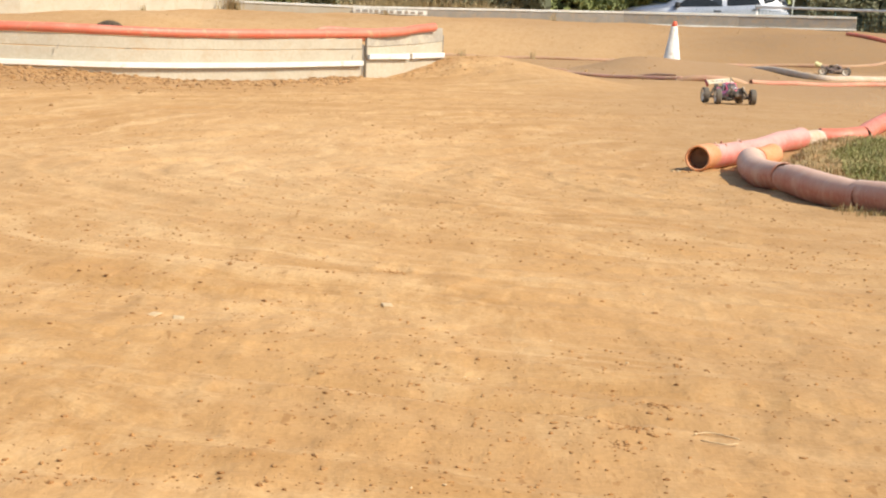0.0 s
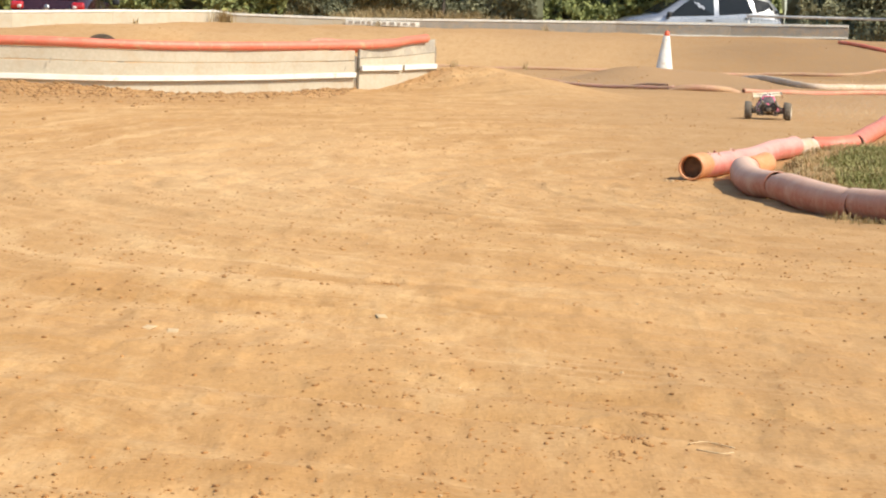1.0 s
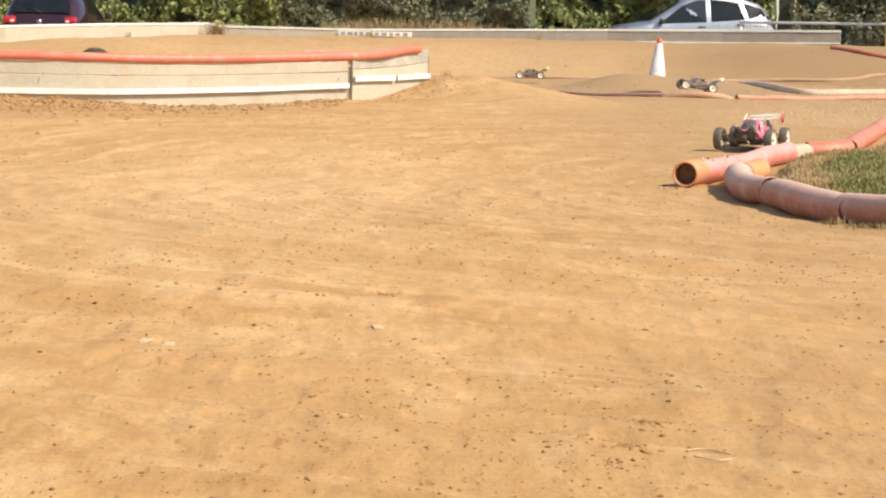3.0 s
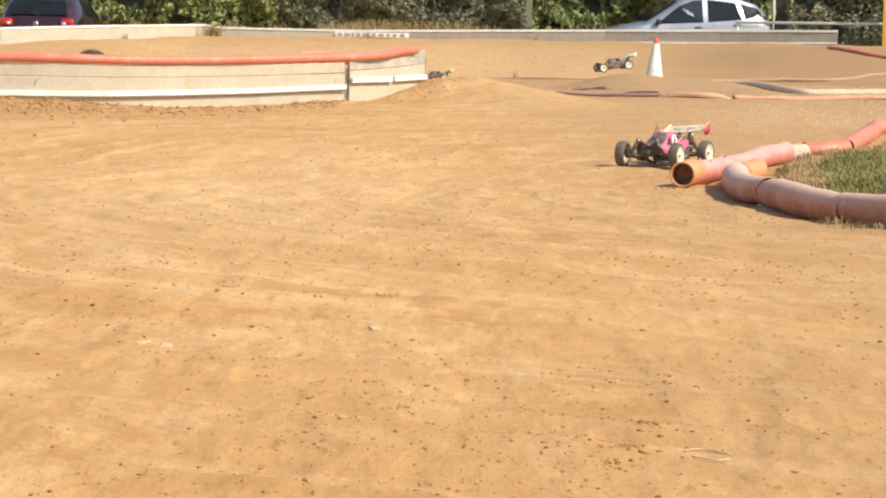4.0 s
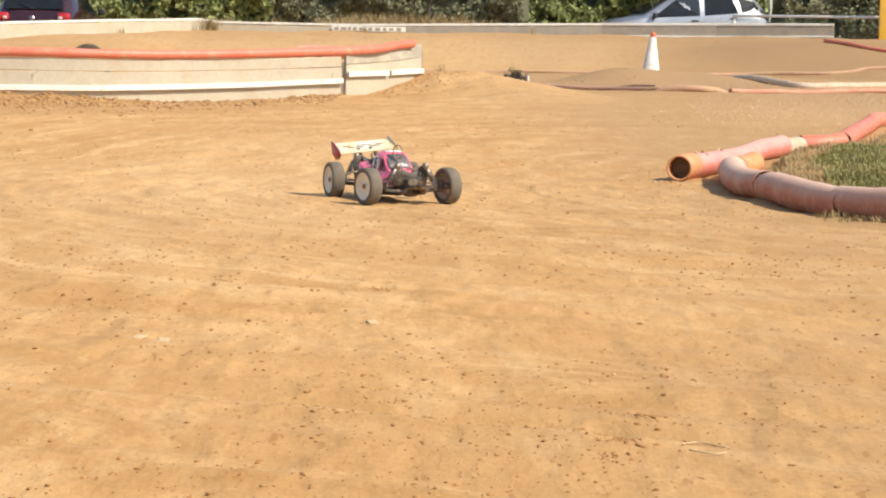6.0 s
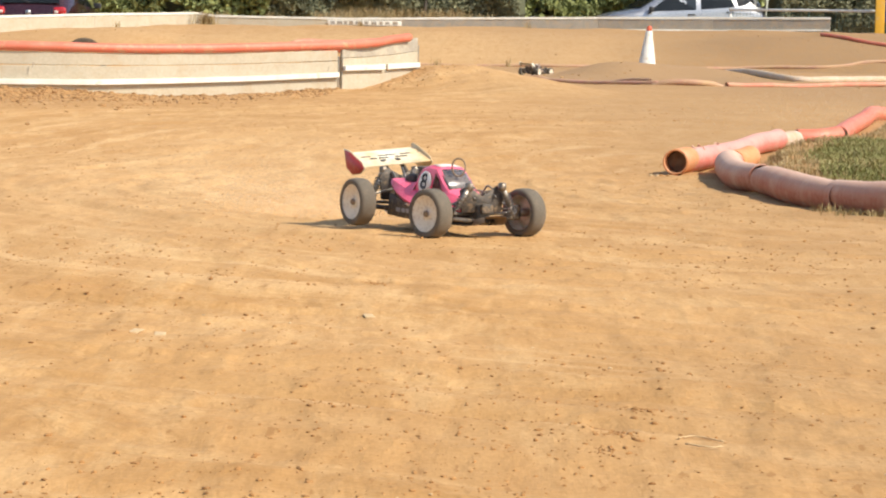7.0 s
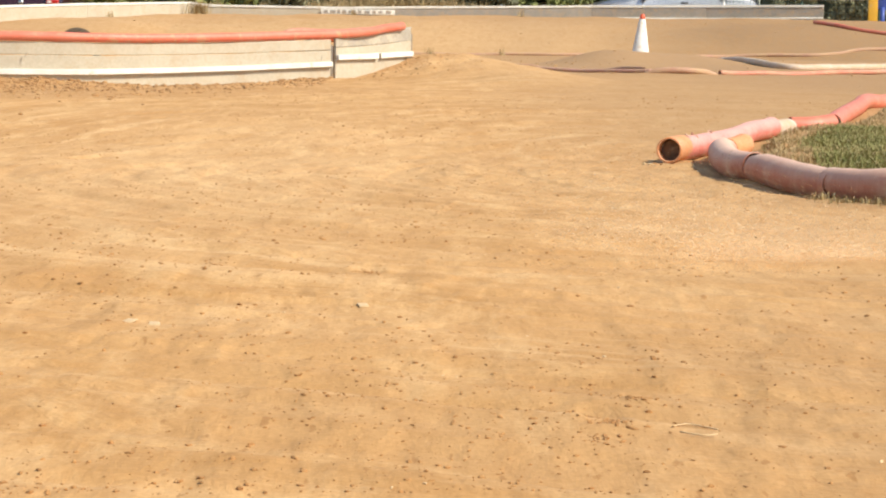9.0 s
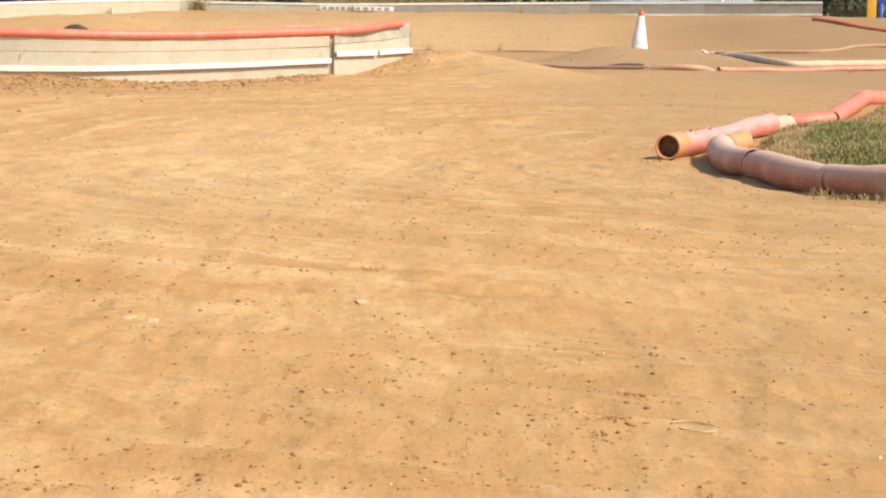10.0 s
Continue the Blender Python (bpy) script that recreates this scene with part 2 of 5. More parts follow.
def box_bm(sx, sy, sz, at=(0, 0, 0), bevel=0.004, turn=None, bm=None):
    b = bmesh.new()
    bmesh.ops.create_cube(b, size=1)
    bmesh.ops.scale(b, vec=(sx, sy, sz), verts=b.verts)
    if bevel:
        bmesh.ops.bevel(b, geom=b.edges[:], offset=bevel, segments=2, affect="EDGES", profile=0.6)
    m = Matrix.Translation(at)
    if turn is not None:
        m = m @ turn.to_4x4()
    bmesh.ops.transform(b, matrix=m, verts=b.verts)
    return merged(bm, b)


def merged(bm, b):
    if bm is None:
        return b
    me = bpy.data.meshes.new("tmp")
    b.to_mesh(me)
    b.free()
    bm.from_mesh(me)
    bpy.data.meshes.remove(me)
    return bm


def smooth_path(points, step):
    """Catmull-Rom through the points, resampled at even steps."""
    P = [Vector(p) for p in points]
    P = [P[0] * 2 - P[1]] + P + [P[-1] * 2 - P[-2]]
    fine = []
    for i in range(1, len(P) - 2):
        a, b, c, d = P[i - 1:i + 3]
        for k in range(24):
            t = k / 24
            fine.append(0.5 * (2 * b + (c - a) * t + (2 * a - 5 * b + 4 * c - d) * t * t + (3 * b - a - 3 * c + d) * t ** 3))
    fine.append(P[-2])
    out, left = [fine[0]], step
    for a, b in zip(fine, fine[1:]):
        seg = (b - a).length
        while seg > 0 and left <= seg:
            a = a + (b - a) * (left / seg)
            seg = (b - a).length
            out.append(a.copy())
            left = step
        left -= seg
    if (out[-1] - fine[-1]).length > step * 0.3:
        out.append(fine[-1])
    return out


def tube_bm(points, radius, step=0.01, sides=16, ribs=0.0, wall=0.0, cap=True, wobble=0.0, bm=None, seed=0, swell=None):
    """A tube along a smooth path; ribs: depth of its corrugation; wall: thickness where it is open at the ends."""
    path = smooth_path(points, step)
    b = bmesh.new()
    rng = random.Random(seed)
    phase = rng.random() * 9

    def sweep(rad, flip):
        rings, up = [], Vector((0, 0, 1))
        for i, p in enumerate(path):
            t = (path[min(i + 1, len(path) - 1)] - path[max(i - 1, 0)]).normalized()
            side = t.cross(up)
            side = side.normalized() if side.length > 1e-4 else Vector((1, 0, 0))
            u = side.cross(t).normalized()
            r = rad + (ribs if i % 2 else 0)
            if swell:
                r *= float(np.interp(i / (len(path) - 1), *swell))
            r *= 1 + wobble * noise.noise(Vector((i * step * 7, phase, 0)))
            rings.append([b.verts.new(p + (side * math.cos(a) + u * math.sin(a)) * r) for a in [k * math.tau / sides for k in range(sides)]])
        for A, B in zip(rings, rings[1:]):
            for k in range(sides):
                q = [A[k], A[(k + 1) % sides], B[(k + 1) % sides], B[k]]
                b.faces.new(q[::-1] if not flip else q)
        return rings
    o = sweep(radius, False)
    if wall:
        n = sweep(radius - wall, True)
        for e in (0, -1):
            for k in range(sides):
                b.faces.new([o[e][k], o[e][(k + 1) % sides], n[e][(k + 1) % sides], n[e][k]])
    elif cap:
        b.faces.new(o[0]), b.faces.new(o[-1][::-1])
    bmesh.ops.recalc_face_normals(b, faces=b.faces[:])
    return merged(bm, b)


def lathe_bm(profile, sides=24, axis="Z", bm=None, m=None, caps=True):
    """A closed profile of (radius, height) turned about an axis."""
    b = bmesh.new()
    rings = []
    for r, h in profile:
        rings.append([b.verts.new((r * math.cos(a), r * math.sin(a), h)) for a in [k * math.tau / sides for k in range(sides)]])
    for A, B in zip(rings, rings[1:]):
        for k in range(sides):
            b.faces.new([A[k], A[(k + 1) % sides], B[(k + 1) % sides], B[k]])
    if caps:
        b.faces.new(rings[0][::-1]), b.faces.new(rings[-1])
        bmesh.ops.recalc_face_normals(b, faces=b.faces[:])
    if axis == "Y":
        bmesh.ops.rotate(b, matrix=Matrix.Rotation(radians(90), 3, "X"), verts=b.verts)
    if axis == "X":
        bmesh.ops.rotate(b, matrix=Matrix.Rotation(radians(90), 3, "Y"), verts=b.verts)
    if m is not None:
        bmesh.ops.transform(b, matrix=m, verts=b.verts)
    return merged(bm, b)


# ---- ground ----
RNG = np.random.RandomState(7)
LATTICE = RNG.rand(256, 256)


def value_noise(x, y):
    xi, yi = np.floor(x).astype(int), np.floor(y).astype(int)
    fx, fy = x - xi, y - yi
    fx, fy = fx * fx * (3 - 2 * fx), fy * fy * (3 - 2 * fy)
    g = lambda i, j: LATTICE[i % 256, j % 256]
    return (g(xi, yi) * (1 - fx) + g(xi + 1, yi) * fx) * (1 - fy) + (g(xi, yi + 1) * (1 - fx) + g(xi + 1, yi + 1) * fx) * fy - 0.5


def fbm(x, y, octaves=4):
    s, a = 0, 1
    for k in range(octaves):
        s = s + a * value_noise(x * 2 ** k + 17.3 * k, y * 2 ** k + 5.1 * k)
        a *= 0.5
    return s


def ramp(v, a, b):
    t = np.clip((v - a) / (b - a), 0, 1)
    return t * t * (3 - 2 * t)


def hill(x, y, cx, cy, sx, sy):
    return np.exp(-((x - cx) / sx) ** 2 - ((y - cy) / sy) ** 2)


def wall_line(x):
    """Where the left barrier runs."""
    return np.interp(x, [-9, -5.33, -3.74, -2.88, -1.7, -0.92, -0.22], [17.0, 17.3, 17.55, 17.8, 18.6, 19.2, 20.2])


def berm_base(x):
    return np.interp(x, [-9, -8.1, -4.9, 1.2, 7.6, 12], [0.40, 0.42, 0.66, 0.72, 0.72, 0.55])


# the long dip of the track as it comes towards the camera
DIP_Y = [2, 3.2, 4, 4.4, 5, 6, 7.2, 8.5, 9.5, 11.5, 13.5, 15.5, 18]
DIP_Z = [0.045, 0.045, 0.042, 0.030, 0.012, -0.01, -0.028, -0.046, -0.028, 0.008, 0.02, 0.004, 0]


def ground_height(x, y):
    x, y = np.asarray(x, float), np.asarray(y, float)
    r = np.hypot(x - CENTRE[0], y - CENTRE[1]) + 0.5 * fbm(x * 0.5, y * 0.5, 2)
    th = np.arctan2(y - CENTRE[1], -(x - CENTRE[0]))
    near = 1 - ramp(np.abs(y), 18, 30)
    dip = sum(np.interp(y + o, DIP_Y, DIP_Z) for o in (-0.5, -0.25, 0, 0.25, 0.5)) / 5
    z = dip + near * (0.012 * fbm(r * 5, th * 3.2, 3) + 0.007 * fbm(r * 15, th * 7.0, 3))
    z = z + 0.012 * fbm(x * 1.3, y * 1.3, 3) * ramp(y, 2, 9) + 0.003 * fbm(x * 5, y * 3, 3)
    # broken crust close by, and old footprints pressed into it
    close = 1 - ramp(y, 6, 11)
    z = z + close * (0.0012 * fbm(x * 24, y * 13, 3) + 0.0022 * ramp(fbm(x * 13 + 3, y * 5, 3), 0.10, 0.26) + 0.0013 * fbm(x * 60, y * 34, 2) + 0.0045 * ramp(fbm(r * 9, th * 1.1, 3), 0.0, 0.16))
    for cx, cy, rx, ry, deep in ((0.19, 2.29, 0.030, 0.10, 0.004), (0.255, 2.46, 0.030, 0.06, 0.003), (-0.11, 3.73, 0.030, 0.08, 0.004), (0.75, 6.4, 0.12, 0.35, 0.006)):
        q = np.hypot((x - cx) / rx, (y - cy) / ry) + 0.5 * fbm(x * 20, y * 12, 2)
        z = z - deep * np.exp(-q * q * 1.5) + deep * 0.8 * np.exp(-((q - 1.15) / 0.28) ** 2)
    # soil thrown up along the foot of the left barrier, and the heap at its end
    w = wall_line(x)
    left = 1 - ramp(x, -1.0, -0.2)
    z = z + left * (0.014 * np.exp(-((y - w + 0.55) / 0.5) ** 2) * (0.6 + 1.5 * fbm(x * 1.1, y * 0.3, 2)) - 0.045 * np.exp(-((y - w) / 0.45) ** 2) * ramp(w - y, -0.3, -0.1))
    z = z - 0.075 * hill(x, y, -2.45, 18.2, 0.75, 1.9) - 0.03 * hill(x, y, -1.6, 18.8, 0.5, 1.5) + 0.028 * hill(x, y, -4.2, 16.9, 1.1, 0.9)
    z = z + left * (0.03 * fbm(x * 3.2, y * 1.8, 4) * np.exp(-((y - w + 0.9) / 0.9) ** 2) + 0.028 * fbm(x * 4.1, y * 1.5, 4) * np.exp(-((y - w + 2.4) / 1.9) ** 2) * ramp(-x, 0.6, 1.8))
    z = z + 0.17 * hill(x, y, -0.12, 20.2, 0.45, 1.2) + 0.14 * hill(x, y, 0.38, 19.8, 0.46, 1.1) + 0.10 * hill(x, y, 0.85, 18.8, 0.55, 1.3)
    z = z + 0.035 * fbm(x * 3, y * 1.5, 3) * hill(x, y, 0.1, 19.8, 1.0, 2.0)
    z = z + 0.016 * left * fbm(x * 6, y * 6, 3) * np.exp(-((y - w + 0.4) / 0.8) ** 2)
    # jump between the two rows of pipe
    z = z + 0.17 * hill(x, y, 2.25, 27.4, 0.65, 1.1) + 0.16 * hill(x, y, 3.3, 28.0, 0.9, 1.2) + 0.075 * hill(x, y, 4.1, 30.8, 1.6, 0.8) - 0.08 * hill(x, y, 3.7, 33.1, 1.7, 0.9) - 0.13 * hill(x, y, 1.9, 30.6, 1.1, 1.6)
    z = z + 0.05 * hill(x, y, 2.6, 23.0, 0.5, 0.5) + 0.03 * hill(x, y, 1.3, 24.6, 0.5, 0.6)
    # banked dirt up to the far barrier, falling off behind it
    line = np.interp(x, [-14, -8.1, -6.6, -4.9, 3.2, 7.6, 14], [35, 38, 40, 42, 42, 41, 41])
    up = np.clip((y - line + 4.8) / 4.3, 0, 1) ** 0.8
    z = z + berm_base(x) * up * (1 - ramp(y, line + 0.9, line + 4)) * (1 - ramp(np.abs(x), 14, 22))
    z = z + 0.10 * hill(x, y, -5.6, 38.5, 1.8, 1.5) + 0.07 * hill(x, y, 6.3, 38.6, 1.2, 1.2)
    z = z + 0.05 * fbm(x * 0.9, y * 0.9, 3) * up
    z = z + 0.025 * hill(x, y, -3.52, 20.6, 0.5, 0.5) + 0.02 * hill(x, y, -1.15, 21.5, 0.6, 0.5)
    z = z + 0.24 * ramp(y, 43, 47)
    # earth filled in behind the left barrier
    z = z + 0.29 * (1 - ramp(x, -0.75, -0.35)) * ramp(y, w + 0.08, w + 0.35) * (1 - ramp(y, w + 2.5, w + 6))
    # grass bank inside the bend
    z = z + 0.05 * ramp(grass_mask(x, y), 0.1, 0.9) + 0.02 * grass_mask(x, y) * fbm(x * 3, y * 2, 2)
    return z


def grass_mask(x, y):
    """1 inside the grassed wedge between the pipes."""
    edge = np.interp(y, [5.5, 5.76, 6.02, 6.42, 7.0, 7.9, 8.5, 9.0, 9.6, 10.1, 10.3, 10.75, 12, 13, 20], [1.85, 1.48, 1.31, 1.23, 1.16, 1.19, 1.30, 1.36, 1.57, 1.78, 2.02, 2.17, 2.53, 2.95, 4.6])
    return ramp(x - edge, 0.0, 0.16) * ramp(y, 5.5, 5.7) * (1 - ramp(y, 17, 20))


def spaced(*runs):
    out = []
    for a, b, step in runs:
        out += list(np.arange(a, b, step))
    return np.array(out + [runs[-1][1]])


def make_ground():
    xs = spaced((-420, -60, 60), (-60, -12, 4), (-12, -5, 0.2), (-5, -1.5, 0.05), (-1.5, -0.7, 0.018), (-0.7, 0.7, 0.009), (0.7, 1.9, 0.018), (1.9, 6, 0.06), (6, 12, 0.2), (12, 60, 4), (60, 420, 60))
    ys = spaced((-420, -60, 60), (-60, 0, 5), (0, 1.9, 0.1), (1.9, 3.4, 0.011), (3.4, 8.0, 0.02), (8.0, 24, 0.06), (24, 46, 0.14), (46, 64, 0.6), (64, 420, 30))
    X, Y = np.meshgrid(xs, ys)
    Z = ground_height(X, Y)
    me = bpy.data.meshes.new("ground")
    nx, ny = len(xs), len(ys)
    idx = np.arange(nx * ny).reshape(ny, nx)
    quads = np.stack([idx[:-1, :-1], idx[:-1, 1:], idx[1:, 1:], idx[1:, :-1]], -1).reshape(-1, 4)
    me.from_pydata(np.stack([X, Y, Z], -1).reshape(-1, 3).tolist(), [], quads.tolist())
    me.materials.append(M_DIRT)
    me.shade_smooth()
    return tagged(new("ground", me), "dry sandy dirt track with wheel marks and loose clods", "ground", kind="structure")


make_ground()


def gz(x, y):
    return float(ground_height(x, y))


def on_ground(points, lift):
    return [(x, y, gz(x, y) + lift) for x, y in points]

# ---- left barrier: painted boards with a batten, a pipe along the top ----
def board_run(name, a, b, z0, z1, thick, material, parent, proud=0.0, label=""):
    """A board between two plan points, z0..z1 at each end (pairs), its face `proud` of the line."""
    a, b = Vector((*a, 0)), Vector((*b, 0))
    along = (b - a).normalized()
    front = Vector((along.y, -along.x, 0))
    n = max(2, int((b - a).length / 0.25))
    bm = bmesh.new()
    rings = []
    for i in range(n + 1):
        t = i / n
        p = a.lerp(b, t) + front * (proud + 0.006 * noise.noise(Vector((a.x * 3 + t * n * 0.5, z0[0] * 9, 0))))
        lo, hi = z0[0] + (z0[1] - z0[0]) * t, z1[0] + (z1[1] - z1[0]) * t
        hi += 0.004 * noise.noise(Vector((a.x * 5 + t * n * 0.7, 3, z1[0] * 7)))
        rings.append([bm.verts.new(p + Vector((0, 0, lo))), bm.verts.new(p + Vector((0, 0, hi))),
                      bm.verts.new(p - front * thick + Vector((0, 0, hi))), bm.verts.new(p - front * thick + Vector((0, 0, lo)))])
    for A, B in zip(rings, rings[1:]):
        for k in range(4):
            bm.faces.new([A[k], B[k], B[(k + 1) % 4], A[(k + 1) % 4]])
    bm.faces.new(rings[0]), bm.faces.new(rings[-1][::-1])
    bmesh.ops.recalc_face_normals(bm, faces=bm.faces[:])
    bmesh.ops.bevel(bm, geom=[e for e in bm.edges if len(e.link_faces) == 2 and e.calc_face_angle(0) > 0.5], offset=0.004, segments=1, affect="EDGES")
    return part(name, bm, material, parent, label, smooth=False)


def board_path(name, line, z0, z1, thick, material, parent, proud=0.0, label=""):
    """A springy board bent along plan points, with its lower and upper edge at each of them."""
    P = smooth_path([(x, y, 0) for x, y in line], 0.12)
    xs = [p[0] for p in line]
    bm = bmesh.new()
    rings = []
    for k, p in enumerate(P):
        t = (P[min(k + 1, len(P) - 1)] - P[max(k - 1, 0)]).normalized()
        front = Vector((t.y, -t.x, 0))
        lo, hi = float(np.interp(p.x, xs, z0)), float(np.interp(p.x, xs, z1))
        hi += 0.004 * noise.noise(Vector((p.x * 2.3, 3, hi * 40)))
        q = p + front * (proud + 0.006 * noise.noise(Vector((p.x * 1.7, lo * 50, 0))))
        rings.append([bm.verts.new(q + Vector((0, 0, lo))), bm.verts.new(q + Vector((0, 0, hi))),
                      bm.verts.new(q - front * thick + Vector((0, 0, hi))), bm.verts.new(q - front * thick + Vector((0, 0, lo)))])
    for A, B in zip(rings, rings[1:]):
        for k in range(4):
            bm.faces.new([A[k], B[k], B[(k + 1) % 4], A[(k + 1) % 4]])
    bm.faces.new(rings[0]), bm.faces.new(rings[-1][::-1])
    bmesh.ops.recalc_face_normals(bm, faces=bm.faces[:])
    bmesh.ops.bevel(bm, geom=[e for e in bm.edges if len(e.link_faces) == 2 and e.calc_face_angle(0) > 0.5], offset=0.004, segments=1, affect="EDGES")
    return part(name, bm, material, parent, label, smooth=False)


def make_left_barrier():
    root = empty("track_barrier", label="low barrier of weathered cream boards with a white batten", category="barrier")
    line = [(-7.5, 17.1), (-5.33, 17.3), (-3.744, 17.55), (-3.288, 17.65), (-2.883, 17.8), (-2.393, 18.1), (-1.705, 18.6), (-0.93, 19.2)]
    top = [0.30, 0.30, 0.312, 0.309, 0.306, 0.304, 0.321, 0.351]
    bat = [0.07, 0.07, 0.080, 0.079, 0.081, 0.092, 0.114, 0.152]
    low = [z - 0.047 for z in bat]
    mid = [b + (t - b) * 0.52 for t, b in zip(top, bat)]
    board_path("upper_board", line, [z + 0.002 for z in mid], top, 0.03, M_BOARD, root)
    board_path("middle_board", line, [z - 0.03 for z in bat], [z - 0.002 for z in mid], 0.03, M_BOARD, root, 0.002)
    board_path("batten", line, low, bat, 0.03, M_BATTEN, root, 0.036, "white painted batten")
    board_path("foot_board", line, [-0.2] * 8, [z + 0.012 for z in low], 0.03, M_BOARD, root, -0.003)
    for x, y in ((-0.95, 19.25), (-2.88, 17.88), (-5.0, 17.42)):
        part("post", box_bm(0.05, 0.05, 0.5, (x, y + 0.03, 0.05)), M_GREYBOARD, root, smooth=False)
    for x, y, z0, h in ((-3.42, 17.585, 0.20, 0.05), (-1.02, 19.09, 0.18, 0.04)):
        part("crack", box_bm(0.006, 0.008, h, (x, y - 0.012, z0), 0.001, Euler((0, 0.3, 0)).to_matrix()), M_GREYBOARD, root, smooth=False)
    end = empty("track_barrier_end", label="short grey barrier board raised beside the dirt heap", category="barrier")
    pts = [(-0.895, 19.25), (-0.686, 19.55), (-0.522, 19.75), (-0.481, 19.8), (-0.215, 20.2)]
    tz, mz, lz = [0.366, 0.384, 0.408, 0.413, 0.476], [0.211, 0.216, 0.227, 0.227, 0.243], [0.164, 0.169, 0.174, 0.179, 0.194]
    half = [(t + m) / 2 - 0.01 for t, m in zip(tz, mz)]
    board_path("upper_board", pts, [z + 0.002 for z in half], tz, 0.03, M_STAINED, end)
    board_path("middle_board", pts, [z - 0.03 for z in mz], [z - 0.002 for z in half], 0.03, M_BOARD, end, 0.002)
    board_path("batten", pts[:3], lz[:3], mz[:3], 0.03, M_BATTEN, end, 0.036, "white painted batten")
    board_path("batten", [(-0.515, 19.758)] + pts[3:], [0.175] + lz[3:], [0.227] + mz[3:], 0.03, M_BATTEN, end, 0.033, "white painted batten")
    board_path("foot_board", pts, [-0.1] * 5, [z + 0.012 for z in lz], 0.03, M_BOARD, end, -0.003)
    part("post", box_bm(0.05, 0.05, 0.5, (-0.23, 20.26, 0.16)), M_GREYBOARD, end, smooth=False)
    run = [(-7.5, 17.1, 0.33), (-5.326, 17.31, 0.334), (-3.744, 17.56, 0.355), (-3.288, 17.66, 0.354), (-2.883, 17.81, 0.349), (-2.394, 18.11, 0.348), (-1.707, 18.61, 0.366),
           (-0.985, 19.2, 0.397), (-0.785, 19.4, 0.409), (-0.584, 19.65, 0.43), (-0.482, 19.8, 0.454), (-0.30, 20.05, 0.482)]
    bm = tube_bm(run, 0.041, 0.02, 14, 0.001, 0.004, wobble=0.06)
    tagged(part("drain_pipe", bm, M_REDPIPE), "long red plastic drain pipe along the barrier top", "pipe", "track pipes")
    bm = tube_bm([(-1.45, 19.35, 0.32), (-1.36, 19.42, 0.405), (-1.25, 19.55, 0.425), (-1.10, 19.65, 0.418), (-0.90, 19.75, 0.418), (-0.69, 19.95, 0.438), (-0.54, 20.15, 0.445)], 0.030, 0.02, 12, 0.0006, 0.004, wobble=0.08)
    tagged(part("drain_pipe", bm, M_DULLRED), "dull red pipe lying behind the barrier boards", "pipe", "track pipes")


make_left_barrier()


# ---- pipes ----
def pipe(points, radius, material, label, lift=None, ribs=0.0006, wall=0.004, step=0.008, sides=18, wobble=0.03, seed=0, swell=None, rise=None):
    pts = on_ground(points, radius if lift is None else lift)
    if rise:
        pts = [(x, y, z + h) for (x, y, z), h in zip(pts, rise)]
    bm = tube_bm(pts, radius, step, sides, ribs, wall, wobble=wobble, seed=seed, swell=swell)
    return tagged(part("drain_pipe", bm, material), label, "pipe", "track pipes")


